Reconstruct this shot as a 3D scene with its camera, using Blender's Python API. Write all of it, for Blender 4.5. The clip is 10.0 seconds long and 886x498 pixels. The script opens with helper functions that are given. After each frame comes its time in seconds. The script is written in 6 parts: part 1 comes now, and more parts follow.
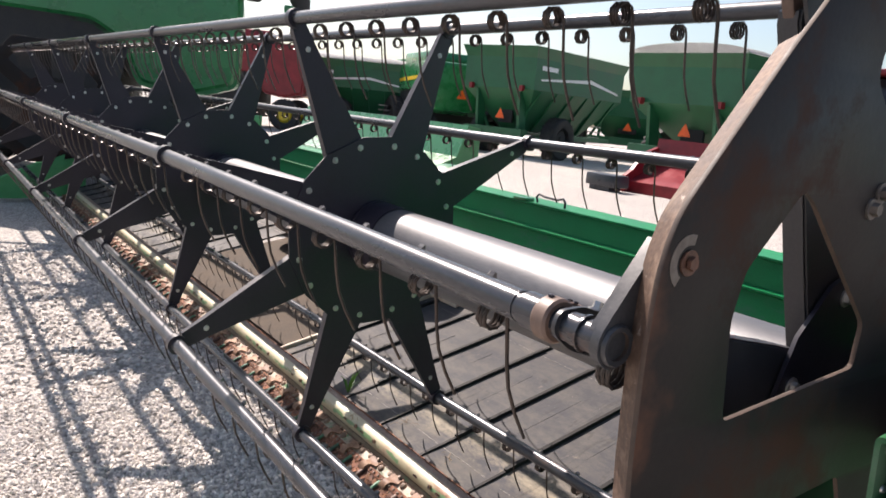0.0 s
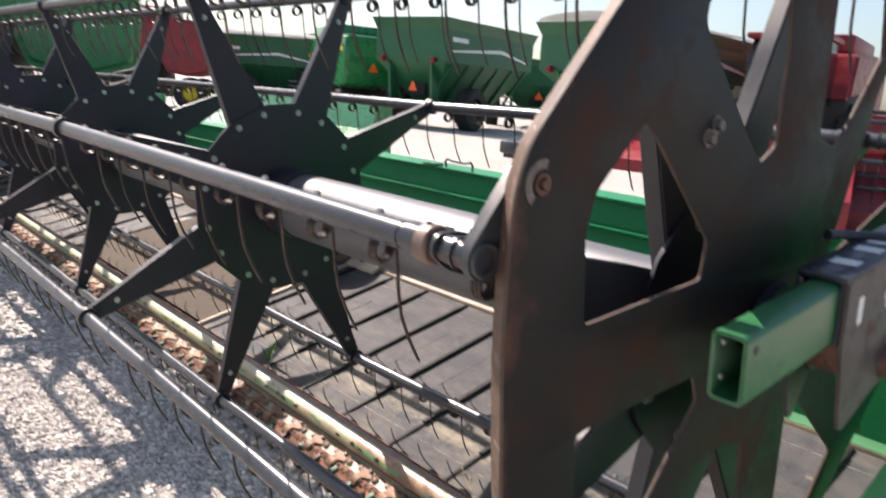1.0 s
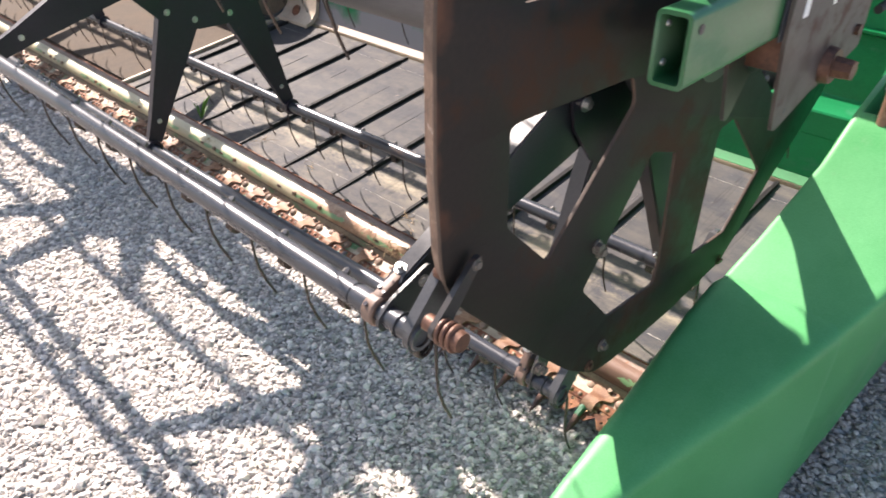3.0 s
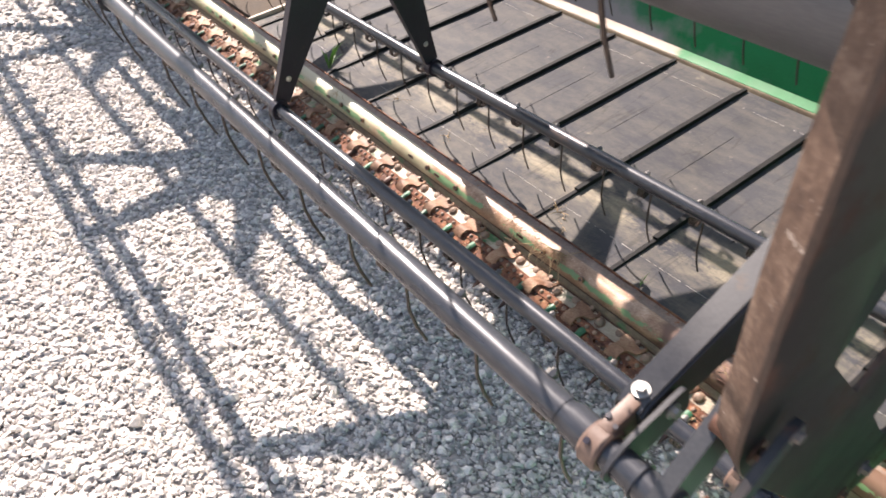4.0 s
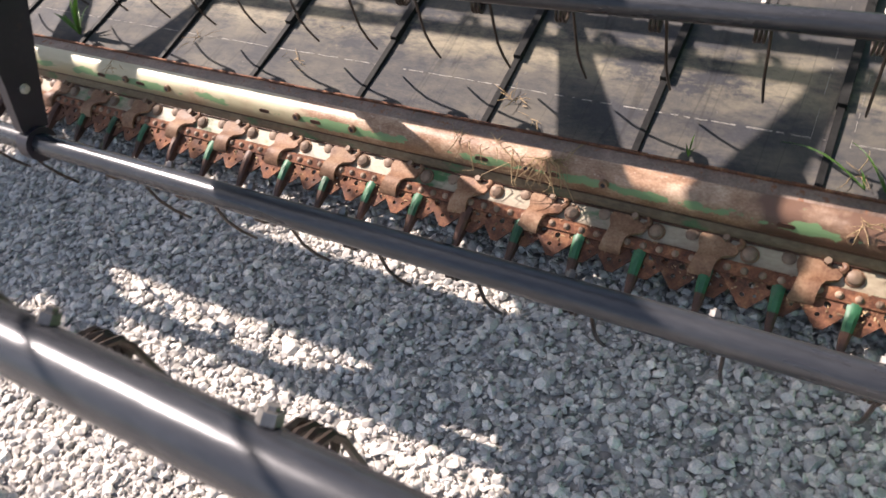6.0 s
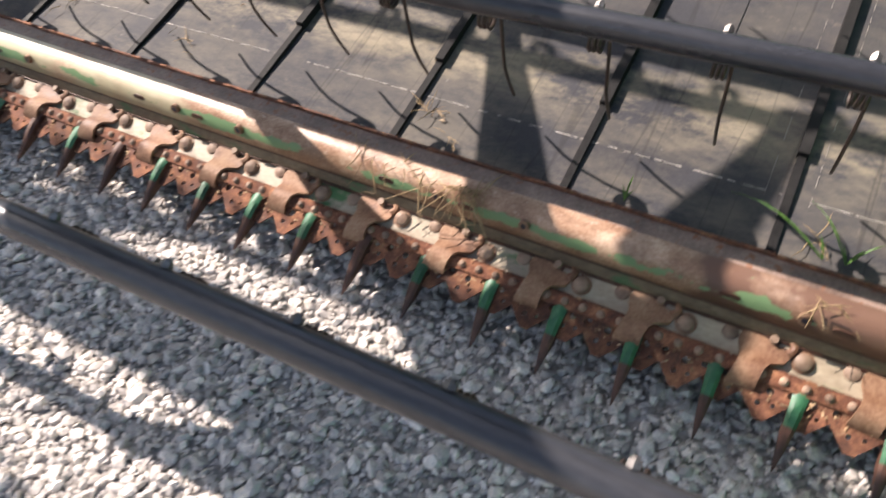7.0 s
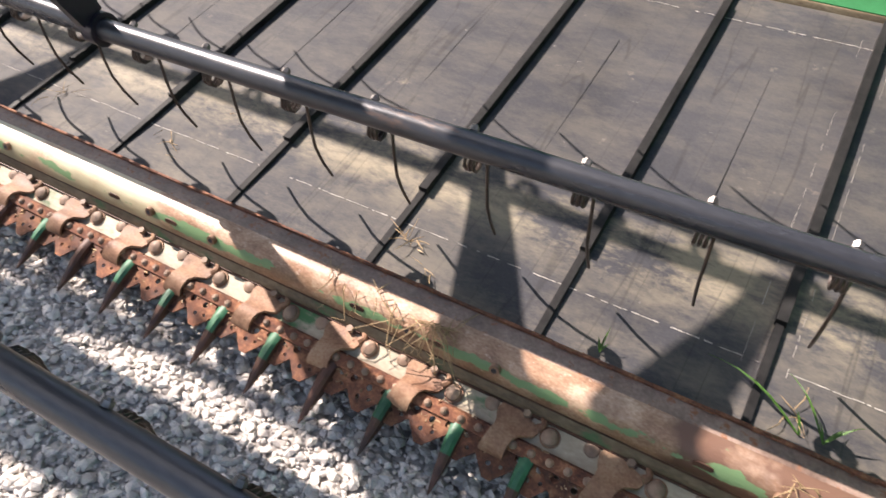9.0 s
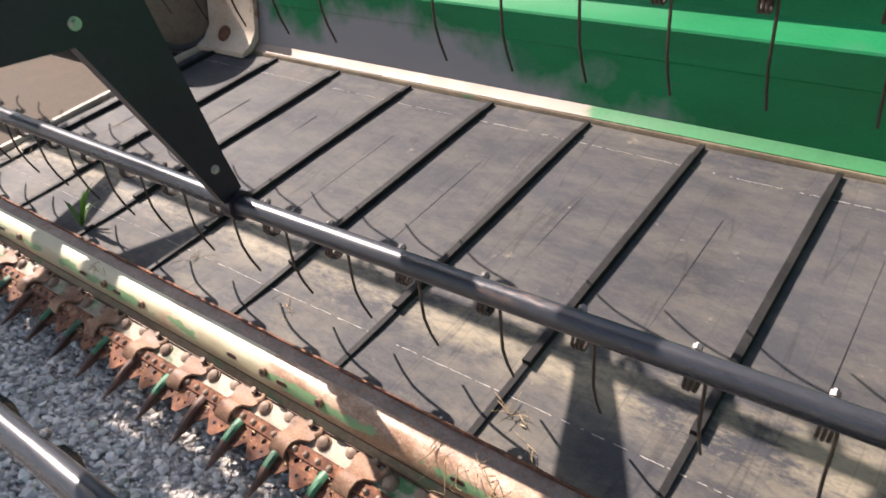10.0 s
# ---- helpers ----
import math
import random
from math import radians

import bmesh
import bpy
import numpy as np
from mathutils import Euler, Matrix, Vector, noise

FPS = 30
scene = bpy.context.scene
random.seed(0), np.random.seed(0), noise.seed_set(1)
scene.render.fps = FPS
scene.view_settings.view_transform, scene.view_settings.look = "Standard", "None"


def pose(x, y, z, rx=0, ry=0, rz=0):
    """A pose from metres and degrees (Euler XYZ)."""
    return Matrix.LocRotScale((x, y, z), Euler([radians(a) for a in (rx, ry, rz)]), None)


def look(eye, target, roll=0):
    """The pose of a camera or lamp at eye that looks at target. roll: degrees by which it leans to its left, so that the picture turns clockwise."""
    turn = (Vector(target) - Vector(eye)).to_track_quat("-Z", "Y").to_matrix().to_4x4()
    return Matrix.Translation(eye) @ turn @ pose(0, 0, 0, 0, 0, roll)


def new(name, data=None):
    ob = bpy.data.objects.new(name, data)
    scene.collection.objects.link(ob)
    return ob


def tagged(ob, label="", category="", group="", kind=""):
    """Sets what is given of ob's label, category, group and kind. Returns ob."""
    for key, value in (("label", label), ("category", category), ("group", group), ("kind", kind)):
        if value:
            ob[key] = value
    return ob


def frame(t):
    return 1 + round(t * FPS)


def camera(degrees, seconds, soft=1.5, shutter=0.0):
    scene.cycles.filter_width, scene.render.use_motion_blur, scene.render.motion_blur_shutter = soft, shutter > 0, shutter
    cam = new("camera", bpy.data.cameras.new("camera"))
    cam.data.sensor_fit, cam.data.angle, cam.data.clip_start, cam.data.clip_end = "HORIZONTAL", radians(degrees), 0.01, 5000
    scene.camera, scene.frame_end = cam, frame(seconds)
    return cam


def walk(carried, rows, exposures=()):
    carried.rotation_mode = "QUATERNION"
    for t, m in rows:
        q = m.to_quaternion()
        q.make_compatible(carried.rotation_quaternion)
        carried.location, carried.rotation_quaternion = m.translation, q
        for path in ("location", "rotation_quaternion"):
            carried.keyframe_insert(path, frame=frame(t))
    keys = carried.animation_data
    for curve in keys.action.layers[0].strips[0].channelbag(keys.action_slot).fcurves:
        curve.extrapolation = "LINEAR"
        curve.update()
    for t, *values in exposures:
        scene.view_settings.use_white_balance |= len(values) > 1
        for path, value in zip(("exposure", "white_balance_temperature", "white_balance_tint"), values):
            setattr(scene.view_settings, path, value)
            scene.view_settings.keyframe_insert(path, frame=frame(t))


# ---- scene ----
cam = camera(61.9, 10.0, soft=1.6, shutter=0.3)
PATH = [
    (0, (0.176, 0.393, 1.392), (-2.043, 2.022, 0.885), 5.9),
    (0.3, (0.200, 0.379, 1.399), (-2.029, 2.023, 0.991), 5.7),
    (0.5, (0.218, 0.363, 1.404), (-2.005, 2.024, 1.037), 5.4),
    (0.7, (0.236, 0.351, 1.403), (-1.931, 2.076, 0.994), 5.1),
    (1, (0.272, 0.371, 1.366), (-1.744, 2.227, 0.791), 4.2),
    (1.3, (0.289, 0.385, 1.336), (-1.575, 2.323, 0.556), 3.7),
    (1.5, (0.301, 0.389, 1.322), (-1.455, 2.374, 0.419), 3.7),
    (1.7, (0.313, 0.387, 1.308), (-1.348, 2.420, 0.333), 4.7),
    (2, (0.319, 0.393, 1.296), (-1.214, 2.477, 0.225), 5.2),
    (2.2, (0.319, 0.391, 1.291), (-1.192, 2.460, 0.162), 5.8),
    (2.5, (0.315, 0.391, 1.281), (-1.233, 2.38, 0.062), 5.8),
    (2.7, (0.318, 0.382, 1.271), (-1.261, 2.313, -0.001), 5.4),
    (3.8, (-0.004, 0.491, 1.226), (-1.742, 2.076, -0.294), 6.2),
    (4, (-0.078, 0.531, 1.214), (-1.842, 2.044, -0.347), 6.6),
    (4.2, (-0.147, 0.559, 1.198), (-1.887, 2.035, -0.425), 6.9),
    (4.5, (-0.283, 0.575, 1.162), (-1.868, 2.135, -0.54), 6.2),
    (4.8, (-0.444, 0.587, 1.138), (-1.881, 2.237, -0.609), 3.8),
    (5, (-0.498, 0.62, 1.119), (-1.861, 2.313, -0.647), 4.3),
    (5.2, (-0.545, 0.678, 1.1), (-1.863, 2.366, -0.701), 3.7),
    (6.3, (-0.683, 0.942, 0.958), (-1.882, 2.484, -1.05), -15.5),
    (6.5, (-0.687, 0.986, 0.956), (-1.868, 2.505, -1.078), -15.2),
    (6.8, (-0.697, 1.055, 0.913), (-1.824, 2.604, -1.129), -9.6),
    (7, (-0.711, 1.092, 0.893), (-1.715, 2.737, -1.138), -3.9),
    (7.2, (-0.716, 1.113, 0.885), (-1.661, 2.910, -1.043), 1.2),
    (7.5, (-0.717, 1.128, 0.883), (-1.613, 3.021, -0.974), 4.9),
    (7.7, (-0.716, 1.137, 0.878), (-1.583, 3.061, -0.962), 6.8),
    (8, (-0.724, 1.145, 0.883), (-1.557, 3.097, -0.942), 6.8),
    (8.5, (-0.728, 1.142, 0.889), (-1.617, 3.095, -0.91), 5.9),
    (9, (-0.738, 1.144, 0.91), (-1.781, 3.058, -0.847), 3.0),
    (9.2, (-0.738, 1.141, 0.914), (-1.895, 3.083, -0.739), 2.3),
    (9.5, (-0.742, 1.135, 0.923), (-2.045, 3.13, -0.546), 1.4),
    (9.7, (-0.745, 1.131, 0.931), (-2.142, 3.133, -0.440), 1.1),
    (10, (-0.752, 1.123, 0.941), (-2.267, 3.111, -0.321), 0.3),
]
walk(cam, [(t, look(eye, target, roll)) for t, eye, target, roll in PATH],
     [(0, 0.72), (0.5, 0.83), (1.0, 0.87), (1.5, 1.06), (2.0, 1.27), (2.5, 1.31), (3.8, 1.18), (4.5, 1.03), (5.0, 0.86), (6.5, 0.82), (7.5, 0.92), (8.5, 1.08), (9.5, 1.08), (10, 1.06)])

# ---- light ----
SUN_FROM = Vector((-0.950, 0.045, 1.0)).normalized()
world = bpy.data.worlds.new("sky")
scene.world = world
world.use_nodes = True
wn = world.node_tree.nodes
sky = wn.new("ShaderNodeTexSky")
sky.sky_type = 'NISHITA'
sky.sun_disc = False
sky.sun_elevation = radians(48.4)
sky.sun_rotation = radians(273)
sky.dust_density = 2.2
sky.ozone_density = 0.9
wn["Background"].inputs["Strength"].default_value = 0.104
world.node_tree.links.new(sky.outputs[0], wn["Background"].inputs["Color"])
sun_data = bpy.data.lights.new("sun", 'SUN')
sun_data.energy = 6.3
sun_data.angle = radians(0.55)
sun_data.color = (1.0, 0.865, 0.795)
sun = new("sun", sun_data)
sun.matrix_basis = look((0, 0, 20), Vector((0, 0, 20)) - SUN_FROM)



# ---- materials ----
def material(name, colours, rough=0.5, metal=0.0, scale=8.0, bump=0.0, fine=120.0, spots=None, spot_scale=3.0, spot_cut=0.62,
             spot_rough=0.8, vary=0.0, island=False, coat=0.0, stretch=(1, 1, 1), rough_vary=0.12, spec=0.5):
    """Noise between two or three colours, a finer grain, spots of a further colour (rust, dust, bare paint), and fine relief."""
    m = bpy.data.materials.new(name)
    m.use_nodes = True
    n, l = m.node_tree.nodes, m.node_tree.links
    b = n["Principled BSDF"]
    geo = n.new("ShaderNodeNewGeometry")
    mp = n.new("ShaderNodeMapping")
    mp.inputs["Scale"].default_value = stretch
    l.new(geo.outputs["Position"], mp.inputs["Vector"])
    big = n.new("ShaderNodeTexNoise")
    big.inputs["Scale"].default_value = scale
    big.inputs["Detail"].default_value = 6
    big.inputs["Roughness"].default_value = 0.62
    l.new(mp.outputs[0], big.inputs["Vector"])
    small = n.new("ShaderNodeTexNoise")
    small.inputs["Scale"].default_value = fine
    small.inputs["Detail"].default_value = 4
    l.new(mp.outputs[0], small.inputs["Vector"])
    mix = n.new("ShaderNodeMath")
    mix.operation = 'MULTIPLY_ADD'
    l.new(small.outputs[0], mix.inputs[0])
    mix.inputs[1].default_value = 0.45
    l.new(big.outputs[0], mix.inputs[2])
    ramp = n.new("ShaderNodeValToRGB")
    el = ramp.color_ramp.elements
    lo, hi = 0.50, 0.95
    for i, c in enumerate(colours):
        p = lo + (hi - lo) * i / max(1, len(colours) - 1)
        e = el[i] if i < 2 else el.new(p)
        e.position, e.color = p, (*c, 1)
    l.new(mix.outputs[0], ramp.inputs[0])
    colour = ramp.outputs[0]
    rough_mix = n.new("ShaderNodeMapRange")
    rough_mix.inputs["To Min"].default_value = max(0.02, rough - rough_vary)
    rough_mix.inputs["To Max"].default_value = min(1, rough + rough_vary)
    rough_mix.inputs["From Min"].default_value, rough_mix.inputs["From Max"].default_value = 0.3, 0.7
    l.new(big.outputs[0], rough_mix.inputs["Value"])
    roughness = rough_mix.outputs[0]
    metallic = None
    if spots:
        sp = n.new("ShaderNodeTexNoise")
        sp.inputs["Scale"].default_value = spot_scale
        sp.inputs["Detail"].default_value = 8
        sp.inputs["Roughness"].default_value = 0.68
        l.new(mp.outputs[0], sp.inputs["Vector"])
        cut = n.new("ShaderNodeMapRange")
        cut.inputs["From Min"].default_value, cut.inputs["From Max"].default_value = spot_cut - 0.04, spot_cut + 0.05
        l.new(sp.outputs[0], cut.inputs["Value"])
        mx = n.new("ShaderNodeMix")
        mx.data_type = 'RGBA'
        l.new(cut.outputs[0], mx.inputs["Factor"])
        l.new(colour, mx.inputs["A"])
        mx.inputs["B"].default_value = (*spots, 1)
        colour = mx.outputs["Result"]
        rm = n.new("ShaderNodeMix")
        l.new(cut.outputs[0], rm.inputs["Factor"])
        l.new(roughness, rm.inputs["A"])
        rm.inputs["B"].default_value = spot_rough
        roughness = rm.outputs["Result"]
        mm = n.new("ShaderNodeMath")
        mm.operation = 'MULTIPLY_ADD'
        l.new(cut.outputs[0], mm.inputs[0])
        mm.inputs[1].default_value, mm.inputs[2].default_value = -metal, metal
        metallic = mm.outputs[0]
    if vary:
        oi = n.new("ShaderNodeObjectInfo")
        hs = n.new("ShaderNodeHueSaturation")
        mr = n.new("ShaderNodeMapRange")
        mr.inputs["To Min"].default_value, mr.inputs["To Max"].default_value = 1 - vary, 1 + vary
        l.new(geo.outputs["Random Per Island"] if island else oi.outputs["Random"], mr.inputs["Value"])
        l.new(mr.outputs[0], hs.inputs["Value"])
        l.new(colour, hs.inputs["Color"])
        colour = hs.outputs[0]
    l.new(colour, b.inputs["Base Color"])
    l.new(roughness, b.inputs["Roughness"])
    if metallic:
        l.new(metallic, b.inputs["Metallic"])
    else:
        b.inputs["Metallic"].default_value = metal
    b.inputs["Specular IOR Level"].default_value = spec
    b.inputs["Coat Weight"].default_value = coat
    if bump:
        bp = n.new("ShaderNodeBump")
        bp.inputs["Strength"].default_value = 0.6
        bp.inputs["Distance"].default_value = bump
        l.new(mix.outputs[0], bp.inputs["Height"])
        l.new(bp.outputs[0], b.inputs["Normal"])
    return m


def worn_along(m, x0, x1, colour, axis="X", scale=5.0, reach=0.30, also=None, soft=0.15):
    """Paint worn to primer, more of it from x0 towards x1."""
    n, l = m.node_tree.nodes, m.node_tree.links
    b = n["Principled BSDF"]
    was = b.inputs["Base Color"].links[0].from_socket
    geo = n.new("ShaderNodeNewGeometry")
    sep = n.new("ShaderNodeSeparateXYZ")
    l.new(geo.outputs["Position"], sep.inputs[0])
    mr = n.new("ShaderNodeMapRange")
    mr.inputs["From Min"].default_value, mr.inputs["From Max"].default_value = x0, x1
    mr.inputs["To Min"].default_value, mr.inputs["To Max"].default_value = -0.35, reach
    l.new(sep.outputs[axis], mr.inputs["Value"])
    tex = n.new("ShaderNodeTexNoise")
    tex.inputs["Scale"].default_value = scale
    tex.inputs["Detail"].default_value = 9
    l.new(geo.outputs["Position"], tex.inputs["Vector"])
    add = n.new("ShaderNodeMath")
    l.new(tex.outputs[0], add.inputs[0])
    l.new(mr.outputs[0], add.inputs[1])
    total = add
    if also:
        # fades out along x as well
        mx2 = n.new("ShaderNodeMapRange")
        mx2.inputs["From Min"].default_value, mx2.inputs["From Max"].default_value = also
        mx2.inputs["To Min"].default_value, mx2.inputs["To Max"].default_value = -0.6, 0.0
        l.new(sep.outputs["X"], mx2.inputs["Value"])
        total = n.new("ShaderNodeMath")
        l.new(add.outputs[0], total.inputs[0])
        l.new(mx2.outputs[0], total.inputs[1])
    cut = n.new("ShaderNodeMapRange")
    cut.inputs["From Min"].default_value, cut.inputs["From Max"].default_value = 0.45, 0.45 + soft
    l.new(total.outputs[0], cut.inputs["Value"])
    mx = n.new("ShaderNodeMix")
    mx.data_type = 'RGBA'
    l.new(cut.outputs[0], mx.inputs["Factor"])
    l.new(was, mx.inputs["A"])
    mx.inputs["B"].default_value = (*colour, 1)
    l.new(mx.outputs["Result"], b.inputs["Base Color"])


M_BLACK = material("black_paint", [(0.0115, 0.0095, 0.0165), (0.022, 0.0185, 0.029)], 0.40, scale=5, bump=0.0006, spots=(0.06, 0.042, 0.034), spot_scale=9, spot_cut=0.69)
M_DULL = material("dull_bolt", [(0.10, 0.085, 0.075), (0.22, 0.19, 0.165)], 0.55, metal=0.5, scale=40)
M_PLATE = material("rusting_black_plate", [(0.0095, 0.0082, 0.0085), (0.021, 0.0155, 0.0135)], 0.52, scale=3, bump=0.0006, spots=(0.045, 0.022, 0.014), spot_scale=3.6, spot_cut=0.575, spec=0.24)
worn_along(M_PLATE, 1.02, 0.91, (0.085, 0.038, 0.023), "Y", 11.0, 0.12)
M_EDGE = material("rusty_cut_edge", [(0.032, 0.021, 0.016), (0.088, 0.054, 0.037)], 0.7, scale=14, bump=0.001)
M_TUBE = material("dark_grey_tube", [(0.038, 0.040, 0.047), (0.074, 0.076, 0.084)], 0.30, metal=0.40, scale=3, bump=0.0004, spots=(0.13, 0.075, 0.05), spot_scale=7, spot_cut=0.67, stretch=(0.5, 2, 2))
M_SHAFT = material("grey_shaft", [(0.085, 0.087, 0.095), (0.14, 0.14, 0.145)], 0.46, metal=0.4, scale=2.5, bump=0.0005, stretch=(0.4, 2, 2), spots=(0.16, 0.13, 0.10), spot_scale=6, spot_cut=0.72)
M_TINE = material("weathered_tine_steel", [(0.028, 0.024, 0.023), (0.080, 0.056, 0.044)], 0.40, metal=0.4, scale=25, bump=0.0004, vary=0.3)
M_ZINC = material("zinc_bolt", [(0.42, 0.41, 0.39), (0.60, 0.59, 0.57)], 0.38, metal=0.85, scale=60, bump=0.0003, vary=0.15)
M_BUSH = material("worn_brown_bushing", [(0.16, 0.09, 0.055), (0.34, 0.22, 0.15)], 0.5, metal=0.5, scale=22, bump=0.0008)
M_CLAMP = material("tan_clamp", [(0.105, 0.066, 0.050), (0.20, 0.132, 0.100)], 0.55, scale=18, bump=0.0006, spots=(0.12, 0.07, 0.045), spot_scale=30, spot_cut=0.64)
M_DUSTY = material("dusty_black_paint", [(0.033, 0.034, 0.038), (0.075, 0.074, 0.076)], 0.42, scale=7, bump=0.0005, fine=260, spots=(0.13, 0.09, 0.065), spot_scale=11, spot_cut=0.70)
M_ARM = material("black_arm_paint", [(0.017, 0.0175, 0.021), (0.042, 0.042, 0.046)], 0.42, scale=7, bump=0.0005, fine=260, spots=(0.09, 0.065, 0.05), spot_scale=11, spot_cut=0.70)
M_CHEEK = material("dark_bracket_paint", [(0.024, 0.022, 0.022), (0.055, 0.046, 0.041)], 0.45, scale=6, bump=0.0006, spots=(0.13, 0.06, 0.035), spot_scale=7, spot_cut=0.57)
M_RUSTBOLT = material("brown_rust_bolt", [(0.06, 0.028, 0.019), (0.17, 0.085, 0.055)], 0.5, metal=0.35, scale=30, bump=0.001)
M_FLANGE = material("brown_flange", [(0.075, 0.052, 0.033), (0.145, 0.108, 0.066), (0.23, 0.185, 0.120)], 0.6, scale=14, bump=0.0012, fine=200, stretch=(0.5, 1, 1), spots=(0.07, 0.13, 0.06), spot_scale=16, spot_cut=0.62)
M_RUST = material("red_rust", [(0.046, 0.018, 0.011), (0.140, 0.054, 0.029), (0.31, 0.150, 0.078)], 0.85, scale=48, bump=0.0026, fine=260, vary=0.32, spots=(0.30, 0.19, 0.11), spot_scale=34, spot_cut=0.66)
M_CLIP = material("rusted_clip", [(0.130, 0.055, 0.029), (0.25, 0.135, 0.076), (0.37, 0.240, 0.150)], 0.66, scale=22, bump=0.0014, fine=240, vary=0.22, spots=(0.11, 0.045, 0.025), spot_scale=24, spot_cut=0.63)
M_BOLT = material("dull_zinc_bolt", [(0.16, 0.145, 0.135), (0.34, 0.32, 0.30)], 0.45, metal=0.7, scale=60, bump=0.0003, vary=0.3)
M_CLIPBOLT = material("rusted_round_head", [(0.17, 0.105, 0.070), (0.33, 0.235, 0.165)], 0.62, scale=20, bump=0.0008, vary=0.25)
M_CHEEKPLATE = material("grey_brown_bracket", [(0.046, 0.039, 0.035), (0.088, 0.076, 0.069)], 0.50, scale=6, bump=0.0006, spots=(0.075, 0.040, 0.026), spot_scale=10, spot_cut=0.58)
worn_along(M_CHEEKPLATE, 1.13, 1.03, (0.040, 0.027, 0.021), "Z", 16.0, 0.02, None, 0.22)
# cart green darkened so that the carts' near sides look more shaded
M_CART = material("darkened_green_paint", [(0.010, 0.085, 0.034), (0.018, 0.125, 0.052)], 0.42, scale=1.2, bump=0.0006, spots=(0.05, 0.10, 0.06), spot_scale=2.5, spot_cut=0.66)
M_RIM = material("chipped_rusty_rim", [(0.050, 0.028, 0.019), (0.105, 0.064, 0.043), (0.21, 0.145, 0.105)], 0.65, scale=26, bump=0.0016, fine=180, spots=(0.48, 0.41, 0.35), spot_scale=48, spot_cut=0.655)
M_GUARD = material("dark_guard_steel", [(0.040, 0.021, 0.016), (0.12, 0.056, 0.037)], 0.55, metal=0.2, scale=24, bump=0.0012, vary=0.25)
M_GUARDTOP = material("green_guard_paint", [(0.012, 0.06, 0.03), (0.04, 0.15, 0.07)], 0.5, scale=25, vary=0.35)
M_BAR = material("worn_cutter_bar", [(0.165, 0.092, 0.056), (0.32, 0.21, 0.138), (0.52, 0.41, 0.31)], 0.42, scale=22, bump=0.0012, fine=330, stretch=(0.6, 1, 1), spots=(0.50, 0.40, 0.32), spot_scale=85, spot_cut=0.63)


